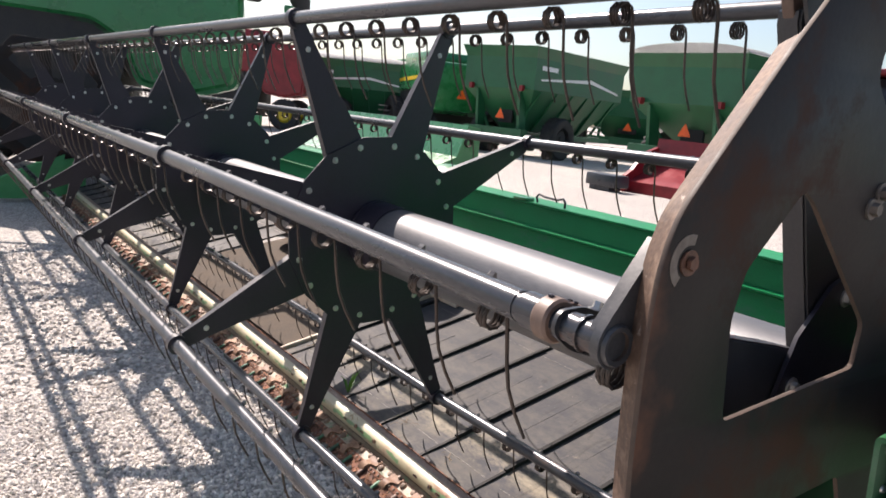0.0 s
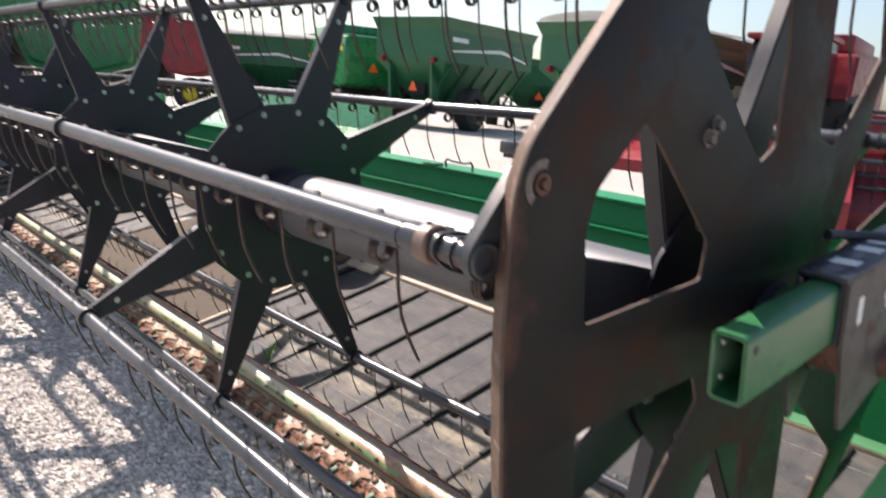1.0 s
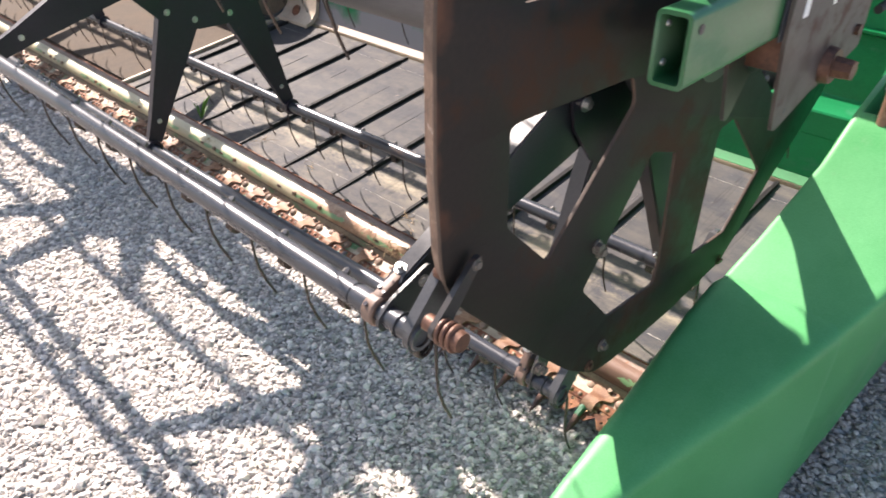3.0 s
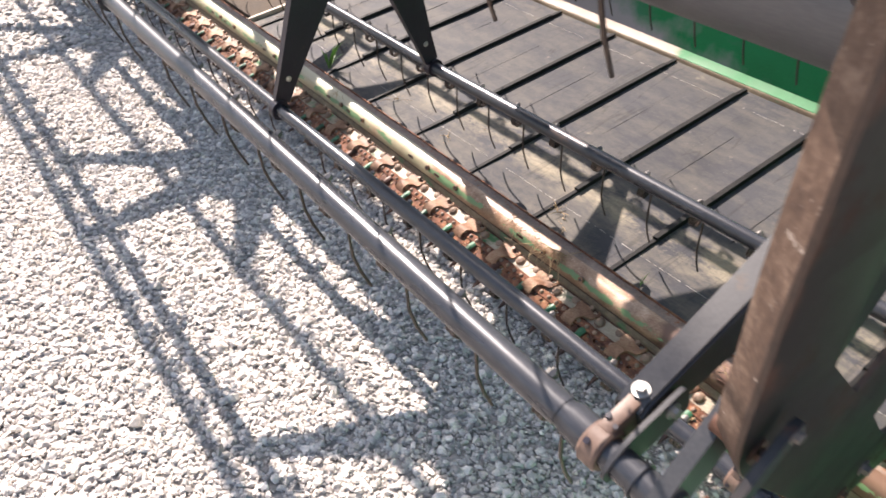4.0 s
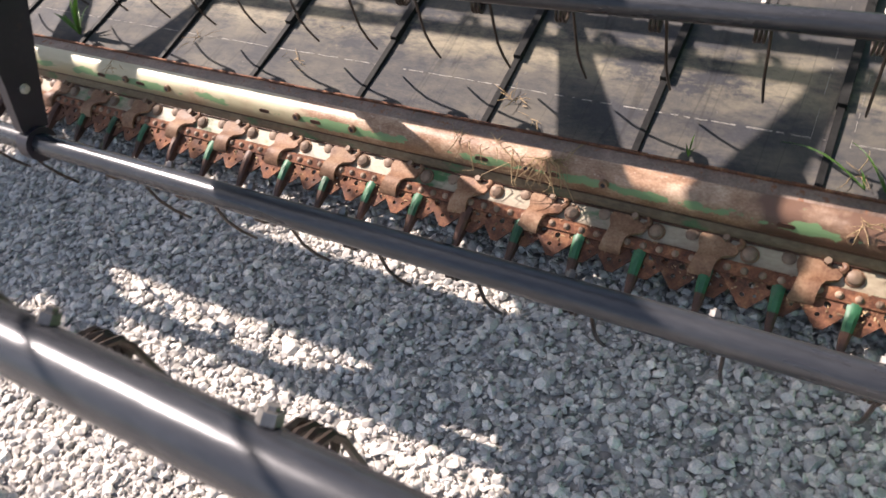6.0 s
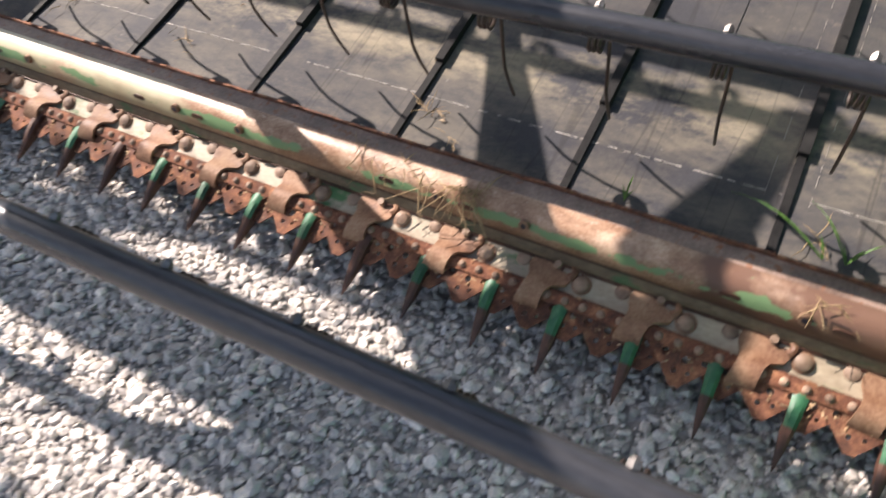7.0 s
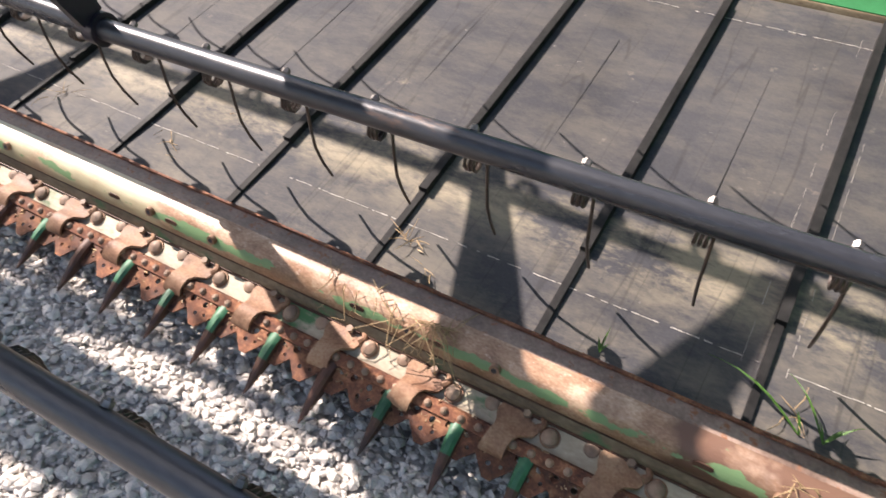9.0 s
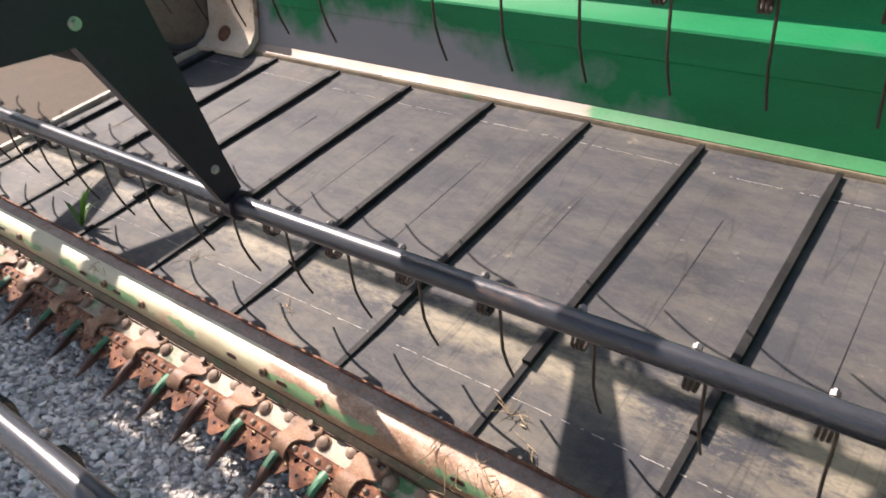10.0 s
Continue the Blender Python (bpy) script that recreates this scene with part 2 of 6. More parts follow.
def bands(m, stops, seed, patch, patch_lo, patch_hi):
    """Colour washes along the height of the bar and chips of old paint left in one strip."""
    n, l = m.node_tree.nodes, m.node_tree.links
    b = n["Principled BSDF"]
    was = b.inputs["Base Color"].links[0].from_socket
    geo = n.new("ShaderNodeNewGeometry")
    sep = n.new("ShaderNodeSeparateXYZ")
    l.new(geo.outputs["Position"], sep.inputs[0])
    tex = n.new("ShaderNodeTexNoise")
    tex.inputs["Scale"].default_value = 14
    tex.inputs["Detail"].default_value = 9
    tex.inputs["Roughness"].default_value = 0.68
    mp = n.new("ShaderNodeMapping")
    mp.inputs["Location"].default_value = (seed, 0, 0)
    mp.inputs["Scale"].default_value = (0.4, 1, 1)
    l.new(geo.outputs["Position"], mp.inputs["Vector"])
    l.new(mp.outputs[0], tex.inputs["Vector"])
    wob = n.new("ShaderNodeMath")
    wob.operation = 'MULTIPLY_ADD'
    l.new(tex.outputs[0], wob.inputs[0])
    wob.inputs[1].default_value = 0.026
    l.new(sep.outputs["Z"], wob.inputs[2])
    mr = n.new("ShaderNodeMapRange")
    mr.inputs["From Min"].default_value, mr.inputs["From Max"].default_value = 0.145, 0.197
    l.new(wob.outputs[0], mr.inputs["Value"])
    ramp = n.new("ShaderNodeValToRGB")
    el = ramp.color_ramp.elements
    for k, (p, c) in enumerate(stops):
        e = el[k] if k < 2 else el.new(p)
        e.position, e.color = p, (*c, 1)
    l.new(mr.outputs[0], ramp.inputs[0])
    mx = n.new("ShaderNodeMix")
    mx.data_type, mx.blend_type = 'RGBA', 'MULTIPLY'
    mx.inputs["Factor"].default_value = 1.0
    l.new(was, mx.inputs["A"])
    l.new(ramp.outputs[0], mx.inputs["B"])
    strip = n.new("ShaderNodeMapRange")
    strip.interpolation_type = 'SMOOTHSTEP'
    mid, half = (patch_lo + patch_hi) / 2, (patch_hi - patch_lo) / 2
    off = n.new("ShaderNodeMath")
    off.operation = 'SUBTRACT'
    l.new(sep.outputs["Z"], off.inputs[0])
    off.inputs[1].default_value = mid
    ab = n.new("ShaderNodeMath")
    ab.operation = 'ABSOLUTE'
    l.new(off.outputs[0], ab.inputs[0])
    strip.inputs["From Min"].default_value, strip.inputs["From Max"].default_value = 0.0, half
    strip.inputs["To Min"].default_value, strip.inputs["To Max"].default_value = 0.22, 0.0
    l.new(ab.outputs[0], strip.inputs["Value"])
    big = n.new("ShaderNodeTexNoise")
    big.inputs["Scale"].default_value = 24
    big.inputs["Detail"].default_value = 8
    big.inputs["Roughness"].default_value = 0.62
    l.new(mp.outputs[0], big.inputs["Vector"])
    add = n.new("ShaderNodeMath")
    l.new(big.outputs[0], add.inputs[0])
    l.new(strip.outputs[0], add.inputs[1])
    cut = n.new("ShaderNodeMapRange")
    cut.inputs["From Min"].default_value, cut.inputs["From Max"].default_value = 0.690, 0.705
    l.new(add.outputs[0], cut.inputs["Value"])
    m2 = n.new("ShaderNodeMix")
    m2.data_type = 'RGBA'
    l.new(cut.outputs[0], m2.inputs["Factor"])
    l.new(mx.outputs["Result"], m2.inputs["A"])
    m2.inputs["B"].default_value = (*patch, 1)
    l.new(m2.outputs["Result"], b.inputs["Base Color"])


worn_along(M_BAR, -0.9, -2.6, (0.47, 0.45, 0.32))
worn_along(M_BAR, -1.05, -0.45, (0.135, 0.080, 0.056), "X", 12.0, 0.40)
# lighter upper stops put the sunlit look of the dusty roll into colour
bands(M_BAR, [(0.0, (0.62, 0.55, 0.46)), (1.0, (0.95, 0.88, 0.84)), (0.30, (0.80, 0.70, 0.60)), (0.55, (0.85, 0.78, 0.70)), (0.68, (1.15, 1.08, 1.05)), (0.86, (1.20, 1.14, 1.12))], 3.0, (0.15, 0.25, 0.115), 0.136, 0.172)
M_BARTOP = material("brown_bar_top", [(0.115, 0.076, 0.060), (0.21, 0.145, 0.115), (0.33, 0.240, 0.195)], 0.5, scale=18, bump=0.0014, fine=200, spots=(0.24, 0.10, 0.05), spot_scale=55, spot_cut=0.60)
M_KPLATE = material("knife_plate_paint", [(0.24, 0.19, 0.13), (0.48, 0.41, 0.30)], 0.5, scale=12, bump=0.001, fine=180, spots=(0.07, 0.17, 0.065), spot_scale=11, spot_cut=0.585, stretch=(0.5, 1, 1))
M_GREEN = material("green_paint", [(0.012, 0.130, 0.036), (0.020, 0.190, 0.060)], 0.30, scale=3, bump=0.0003, coat=0.25, spots=(0.17, 0.25, 0.16), spot_scale=12, spot_cut=0.76)
M_BEAM = material("dusty_green_beam", [(0.022, 0.115, 0.040), (0.045, 0.165, 0.070)], 0.40, scale=4, bump=0.0005, fine=220, spots=(0.10, 0.19, 0.11), spot_scale=8, spot_cut=0.56, stretch=(1, 0.5, 1))
M_SHEET = material("dusty_green_sheet", [(0.0050, 0.140, 0.046), (0.011, 0.205, 0.072)], 0.42, scale=4, bump=0.0006, fine=180, spots=(0.036, 0.165, 0.085), spot_scale=6, spot_cut=0.62, spot_rough=0.6, stretch=(0.6, 1, 1.6), spec=0.22)
M_PLASTIC = material("green_divider_plastic", [(0.060, 0.275, 0.088), (0.110, 0.365, 0.145)], 0.50, scale=4, bump=0.0008, fine=340, spots=(0.11, 0.30, 0.13), spot_scale=9, spot_cut=0.66, spec=0.35)
M_BELT = material("black_rubber_belt", [(0.034, 0.0345, 0.040), (0.061, 0.061, 0.067)], 0.66, scale=4, bump=0.0008, fine=300, spots=(0.17, 0.15, 0.12), spot_scale=16, spot_cut=0.68, spec=0.16)


def dust_band(m):
    """Tan dust rubbed into the belt near its front, streaked along the belt."""
    n, l = m.node_tree.nodes, m.node_tree.links
    b = n["Principled BSDF"]
    was = b.inputs["Base Color"].links[0].from_socket
    geo = n.new("ShaderNodeNewGeometry")
    sep = n.new("ShaderNodeSeparateXYZ")
    l.new(geo.outputs["Position"], sep.inputs[0])
    band = n.new("ShaderNodeValToRGB")
    mr = n.new("ShaderNodeMapRange")
    mr.inputs["From Min"].default_value, mr.inputs["From Max"].default_value = 1.84, 2.74
    l.new(sep.outputs["Y"], mr.inputs["Value"])
    l.new(mr.outputs[0], band.inputs[0])
    el = band.color_ramp.elements
    el[0].position, el[0].color = 0.0, (0.45, 0.45, 0.45, 1)
    el[1].position, el[1].color = 1.0, (0.30, 0.30, 0.30, 1)
    for p, v in ((0.10, 0.22), (0.16, 0.45), (0.205, 1.0), (0.265, 0.95), (0.33, 0.20), (0.85, 0.14)):
        e = el.new(p)
        e.color = (v, v, v, 1)
    mp = n.new("ShaderNodeMapping")
    mp.inputs["Scale"].default_value = (2.0, 4.4, 4.4)
    l.new(geo.outputs["Position"], mp.inputs["Vector"])
    tex = n.new("ShaderNodeTexNoise")
    tex.inputs["Scale"].default_value = 2.6
    tex.inputs["Detail"].default_value = 12
    tex.inputs["Roughness"].default_value = 0.80
    l.new(mp.outputs[0], tex.inputs["Vector"])
    cut = n.new("ShaderNodeMapRange")
    cut.inputs["From Min"].default_value, cut.inputs["From Max"].default_value = 0.42, 0.60
    l.new(tex.outputs[0], cut.inputs["Value"])
    mul = n.new("ShaderNodeMath")
    mul.operation = 'MULTIPLY'
    l.new(cut.outputs[0], mul.inputs[0])
    l.new(band.outputs[0], mul.inputs[1])
    mx = n.new("ShaderNodeMix")
    mx.data_type = 'RGBA'
    l.new(mul.outputs[0], mx.inputs["Factor"])
    l.new(was, mx.inputs["A"])
    mx.inputs["B"].default_value = (0.25, 0.215, 0.155, 1)
    # creases across the belt and pale specks
    m3 = n.new("ShaderNodeMapping")
    m3.inputs["Scale"].default_value = (11.0, 0.7, 0.7)
    l.new(geo.outputs["Position"], m3.inputs["Vector"])
    cr = n.new("ShaderNodeTexNoise")
    cr.inputs["Scale"].default_value = 1.0
    cr.inputs["Detail"].default_value = 3
    l.new(m3.outputs[0], cr.inputs["Vector"])
    band2 = n.new("ShaderNodeValToRGB")
    e2 = band2.color_ramp.elements
    e2[0].position, e2[0].color = 0.492, (0, 0, 0, 1)
    e2[1].position, e2[1].color = 0.508, (0, 0, 0, 1)
    e2.new(0.50).color = (0.40, 0.40, 0.40, 1)
    l.new(cr.outputs[0], band2.inputs[0])
    mc = n.new("ShaderNodeMix")
    mc.data_type = 'RGBA'
    l.new(band2.outputs[0], mc.inputs["Factor"])
    l.new(mx.outputs["Result"], mc.inputs["A"])
    mc.inputs["B"].default_value = (0.020, 0.019, 0.019, 1)
    sp = n.new("ShaderNodeTexNoise")
    sp.inputs["Scale"].default_value = 46
    sp.inputs["Detail"].default_value = 7
    sp.inputs["Roughness"].default_value = 0.72
    l.new(geo.outputs["Position"], sp.inputs["Vector"])
    sc = n.new("ShaderNodeMapRange")
    sc.inputs["From Min"].default_value, sc.inputs["From Max"].default_value = 0.675, 0.73
    l.new(sp.outputs[0], sc.inputs["Value"])
    ms = n.new("ShaderNodeMix")
    ms.data_type = 'RGBA'
    l.new(sc.outputs[0], ms.inputs["Factor"])
    l.new(mc.outputs["Result"], ms.inputs["A"])
    ms.inputs["B"].default_value = (0.26, 0.245, 0.22, 1)
    l.new(ms.outputs["Result"], b.inputs["Base Color"])


dust_band(M_BELT)
M_CREASE = material("belt_crease", [(0.022, 0.022, 0.025), (0.046, 0.046, 0.050)], 0.7, scale=9, spec=0.12)
M_SLAT = material("rubber_slat", [(0.010, 0.0098, 0.0102), (0.026, 0.025, 0.0245)], 0.6, scale=12, bump=0.0008, spec=0.12)
M_STITCH = material("white_stitching", [(0.17, 0.16, 0.14), (0.44, 0.41, 0.37)], 0.9, scale=60)
M_LEDGE = material("rusted_cream_ledge", [(0.40, 0.30, 0.21), (0.62, 0.52, 0.40)], 0.6, scale=9, bump=0.001, spots=(0.30, 0.13, 0.06), spot_scale=7, spot_cut=0.63)
M_RISER = material("worn_green_strip", [(0.012, 0.13, 0.034), (0.022, 0.19, 0.058)], 0.6, scale=6, bump=0.0006)


worn_along(M_RISER, -1.25, -1.75, (0.34, 0.262, 0.205), "X", 9.0)
worn_along(M_SHEET, 0.70, 0.44, (0.27, 0.26, 0.27), "Z", 7.0, 0.36, (-1.0, -1.9), 0.26)
M_YELLOW = material("yellow_paint", [(0.62, 0.43, 0.02), (0.74, 0.53, 0.03)], 0.4, scale=5)
M_RED = material("red_paint", [(0.14, 0.006, 0.012), (0.25, 0.014, 0.022)], 0.38, scale=3, bump=0.0005, spots=(0.30, 0.14, 0.10), spot_scale=5, spot_cut=0.72)
M_TYRE = material("tyre_rubber", [(0.014, 0.014, 0.015), (0.04, 0.038, 0.036)], 0.75, scale=10, bump=0.003)
M_GREY = material("grey_bracket_paint", [(0.20, 0.185, 0.17), (0.32, 0.30, 0.275)], 0.5, scale=9, bump=0.0006, spots=(0.10, 0.05, 0.03), spot_scale=8, spot_cut=0.63)
M_DARK = material("dark_blue_steel", [(0.016, 0.019, 0.028), (0.035, 0.039, 0.050)], 0.33, scale=6, bump=0.0004)
M_WHITE = material("white_decal", [(0.72, 0.72, 0.70), (0.82, 0.82, 0.80)], 0.5, scale=9)
M_ORANGE = material("orange_marker", [(0.85, 0.10, 0.015), (0.95, 0.16, 0.02)], 0.5, scale=9)
M_TARP = material("pale_tarp", [(0.45, 0.45, 0.45), (0.62, 0.62, 0.61)], 0.7, scale=4, bump=0.01)
M_STRAW = material("dry_straw", [(0.20, 0.135, 0.07), (0.42, 0.30, 0.165)], 0.8, scale=60)
M_CHAFF = material("chaff_crumbs", [(0.13, 0.075, 0.04), (0.34, 0.22, 0.12), (0.55, 0.43, 0.27)], 0.85, scale=50, vary=0.5, island=True)
M_GRASS = material("green_grass", [(0.060, 0.155, 0.025), (0.13, 0.26, 0.05)], 0.5, scale=60)
M_GLASS = material("dark_cab_glass", [(0.012, 0.014, 0.016), (0.02, 0.022, 0.025)], 0.08, scale=3)
M_STONE = material("crushed_limestone", [(0.350, 0.332, 0.318), (0.54, 0.50, 0.462), (0.77, 0.695, 0.60)], 0.85, scale=30, bump=0.0009, fine=420, vary=0.40, island=True)

M_DIRTSTONE = material("dirty_gravel", [(0.36, 0.285, 0.230), (0.52, 0.43, 0.36), (0.70, 0.61, 0.53)], 0.9, scale=30, bump=0.0009, fine=420, vary=0.4, island=True)


def ground_material():
    m = bpy.data.materials.new("gravel_ground")
    m.use_nodes = True
    n, l = m.node_tree.nodes, m.node_tree.links
    b = n["Principled BSDF"]
    geo = n.new("ShaderNodeNewGeometry")
    vor = n.new("ShaderNodeTexVoronoi")
    vor.inputs["Scale"].default_value = 55
    l.new(geo.outputs["Position"], vor.inputs["Vector"])
    bw = n.new("ShaderNodeSeparateColor")
    l.new(vor.outputs["Color"], bw.inputs[0])
    ramp = n.new("ShaderNodeValToRGB")
    ramp.color_ramp.elements[0].color = (0.26, 0.243, 0.228, 1)
    ramp.color_ramp.elements[1].color = (0.55, 0.512, 0.470, 1)
    l.new(bw.outputs[0], ramp.inputs[0])
    dark = n.new("ShaderNodeMapRange")
    dark.inputs["From Min"].default_value, dark.inputs["From Max"].default_value = 0.35, 0.75
    dark.inputs["To Min"].default_value, dark.inputs["To Max"].default_value = 1.0, 0.70
    l.new(vor.outputs["Distance"], dark.inputs["Value"])
    wide = n.new("ShaderNodeTexNoise")
    wide.inputs["Scale"].default_value = 0.35
    wide.inputs["Detail"].default_value = 8
    l.new(geo.outputs["Position"], wide.inputs["Vector"])
    wr = n.new("ShaderNodeMapRange")
    wr.inputs["To Min"].default_value, wr.inputs["To Max"].default_value = 0.8, 1.25
    l.new(wide.outputs[0], wr.inputs["Value"])
    mul = n.new("ShaderNodeMath")
    mul.operation = 'MULTIPLY'
    l.new(dark.outputs[0], mul.inputs[0])
    l.new(wr.outputs[0], mul.inputs[1])
    hs = n.new("ShaderNodeHueSaturation")
    l.new(ramp.outputs[0], hs.inputs["Color"])
    l.new(mul.outputs[0], hs.inputs["Value"])
    l.new(hs.outputs[0], b.inputs["Base Color"])
    b.inputs["Roughness"].default_value = 0.9
    bp = n.new("ShaderNodeBump")
    bp.inputs["Distance"].default_value = 0.012
    bp.invert = True
    l.new(vor.outputs["Distance"], bp.inputs["Height"])
    l.new(bp.outputs[0], b.inputs["Normal"])
    return m


M_GROUND = ground_material()


# ---- building helpers ----
def world_of(ob):
    m = ob.matrix_basis.copy()
    if ob.parent:
        m = world_of(ob.parent) @ ob.matrix_parent_inverse @ m
    return m


def thing(name, at, label, category, group="", kind=""):
    ob = new(name)
    ob.empty_display_size = 0.1
    ob.matrix_basis = Matrix.Translation(at)
    return tagged(ob, label, category, group, kind)


def mesh_of(bm, name, smooth=35):
    me = bpy.data.meshes.new(name)
    bm.normal_update()
    bm.to_mesh(me)
    bm.free()
    if not smooth:
        me.shade_flat()
    else:
        me.shade_smooth()
        me.set_sharp_from_angle(angle=radians(smooth))
    return me


def part(name, bm, mats, parent, label="", at=None, smooth=35):
    """One mesh under a thing or a part. bm: a bmesh or a mesh that is shared."""
    me = bm if isinstance(bm, bpy.types.Mesh) else mesh_of(bm, name, smooth)
    mats = mats if isinstance(mats, (list, tuple)) else [mats]
    if not me.materials:
        for m in mats:
            me.materials.append(m)
    ob = new(name, me)
    ob.parent = parent
    ob.matrix_parent_inverse = world_of(parent).inverted()
    if at is not None:
        ob.matrix_basis = at if isinstance(at, Matrix) else Matrix.Translation(at)
    if label:
        tagged(ob, label)
    return ob


def add_box(bm, lo, hi, mat=0, m=None, bevel=0.0):
    lo, hi = Vector(lo), Vector(hi)
    c, s = (lo + hi) / 2, hi - lo
    r = bmesh.ops.create_cube(bm, size=1, matrix=(m or Matrix()) @ Matrix.Translation(c) @ Matrix.Diagonal((*s, 1)))
    faces = list({f for v in r["verts"] for f in v.link_faces})
    if bevel:
        edges = list({e for v in r["verts"] for e in v.link_edges})
        out = bmesh.ops.bevel(bm, geom=edges, offset=bevel, segments=2, affect='EDGES', profile=0.5)
        faces = list(set(out["faces"]) | {f for f in faces if f.is_valid})
    for f in faces:
        f.material_index = mat


def add_rod(bm, p0, p1, r0, r1=None, seg=12, mat=0, caps=True):
    p0, p1 = Vector(p0), Vector(p1)
    d = p1 - p0
    m = Matrix.Translation((p0 + p1) / 2) @ d.to_track_quat('Z', 'Y').to_matrix().to_4x4()
    r = bmesh.ops.create_cone(bm, cap_ends=caps, segments=seg, radius1=r0, radius2=r0 if r1 is None else r1, depth=d.length, matrix=m)
    for f in {f for v in r["verts"] for f in v.link_faces}:
        f.material_index = mat


def add_sweep(bm, path, radius, seg=8, mat=0, closed=False):
    """A round wire along a list of points; radius may be a list."""
    pts = [Vector(p) for p in path]
    rings = []
    up = Vector((1, 0, 0))
    for i, p in enumerate(pts):
        a, b = pts[max(i - 1, 0)], pts[min(i + 1, len(pts) - 1)]
        t = (b - a).normalized()
        side = t.cross(up)
        if side.length < 1e-4:
            side = t.cross(Vector((0, 1, 0)))
        side.normalize()
        top = side.cross(t).normalized()
        up = top
        r = radius[i] if isinstance(radius, (list, tuple)) else radius
        rings.append([bm.verts.new(p + (side * math.cos(2 * math.pi * k / seg) + top * math.sin(2 * math.pi * k / seg)) * r) for k in range(seg)])
    for i in range(len(rings) - 1):
        for k in range(seg):
            f = bm.faces.new((rings[i][k], rings[i][(k + 1) % seg], rings[i + 1][(k + 1) % seg], rings[i + 1][k]))
            f.material_index = mat
    for ring in (rings[0][::-1], rings[-1]):
        f = bm.faces.new(ring)
        f.material_index = mat


def add_prism(bm, pts, axis, lo, hi, mat=0):
    """A polygon pushed along an axis: pts are the other two coordinates in x, y, z order."""
    def put(p, v):
        q = list(p)
        q.insert("xyz".index(axis), v)
        return bm.verts.new(q)
    a, b = [put(p, lo) for p in pts], [put(p, hi) for p in pts]
    n = len(pts)
    fs = [bm.faces.new(a), bm.faces.new(b[::-1])]
    for i in range(n):
        fs.append(bm.faces.new((a[i], b[i], b[(i + 1) % n], a[(i + 1) % n])))
    for f in fs:
        f.material_index = mat
    bmesh.ops.recalc_face_normals(bm, faces=fs)
    return fs


def add_hex(bm, at, way, r, h, mat=0, washer=True):
    at, way = Vector(at), Vector(way).normalized()
    if washer:
        add_rod(bm, at, at + way * h * 0.25, r * 1.55, seg=12, mat=mat)
    add_rod(bm, at + way * h * 0.2, at + way * h, r, r * 0.94, seg=6, mat=mat)


def add_dome(bm, at, way, r, h, mat=0):
    at, way = Vector(at), Vector(way).normalized()
    add_rod(bm, at, at + way * h * 0.55, r, r * 0.86, seg=12, mat=mat)
    add_rod(bm, at + way * h * 0.55, at + way * h, r * 0.86, r * 0.4, seg=12, mat=mat)


def flat_sheet(outline, holes, thick, bevel=0.0):
    """A flat plate with holes as a mesh: outline in (u, v), thickness along w, centred."""
    cu = bpy.data.curves.new("sheet", 'CURVE')
    cu.dimensions, cu.fill_mode = '2D', 'BOTH'
    cu.extrude, cu.bevel_depth, cu.bevel_resolution = thick / 2 - bevel, bevel, 1
    for ring in (outline, *holes):
        sp = cu.splines.new('POLY')
        sp.points.add(len(ring) - 1)
        for p, (u, v) in zip(sp.points, ring):
            p.co = (u, v, 0, 1)
        sp.use_cyclic_u = True
    ob = bpy.data.objects.new("sheet", cu)
    me = bpy.data.meshes.new_from_object(ob)
    bpy.data.objects.remove(ob)
    bm = bmesh.new()
    bm.from_mesh(me)
    bmesh.ops.remove_doubles(bm, verts=bm.verts, dist=1e-5)
    bm.to_mesh(me)
    bm.free()
    bpy.data.curves.remove(cu)
    me.materials.clear()
    return me


def round_ring(c, r, n=12):
    return [(c[0] + r * math.cos(2 * math.pi * i / n), c[1] + r * math.sin(2 * math.pi * i / n)) for i in range(n)]


def round_poly(pts, r, n=3):
    """Corners rounded by about r."""
    out = []
    for i, p in enumerate(pts):
        p = Vector(p)
        a, b = Vector(pts[i - 1]), Vector(pts[(i + 1) % len(pts)])
        da, db = (a - p), (b - p)
        k = min(r, da.length * 0.45, db.length * 0.45)
        s, e = p + da.normalized() * k, p + db.normalized() * k
        for j in range(n + 1):
            t = j / n
            q = s * (1 - t) ** 2 + p * 2 * t * (1 - t) + e * t * t
            out.append((q.x, q.y))
    return out


# u -> y, v -> z, w -> x
YZ = Matrix(((0, 0, 1, 0), (1, 0, 0, 0), (0, 1, 0, 0), (0, 0, 0, 1)))

# ---- ground ----
def build_ground():
    bm = bmesh.new()
    xs = [-3000, -200, -40, -12, -6, -3, 0, 3, 8, 30, 200, 3000]
    grid = [[bm.verts.new((x, y, -0.003)) for x in xs] for y in xs]
    for j in range(len(xs) - 1):
        for i in range(len(xs) - 1):
            bm.faces.new((grid[j][i], grid[j][i + 1], grid[j + 1][i + 1], grid[j + 1][i]))
    me = mesh_of(bm, "ground", 0)
    me.materials.append(M_GROUND)
    tagged(new("ground", me), "pale grey crushed limestone gravel yard", "ground", kind="structure")


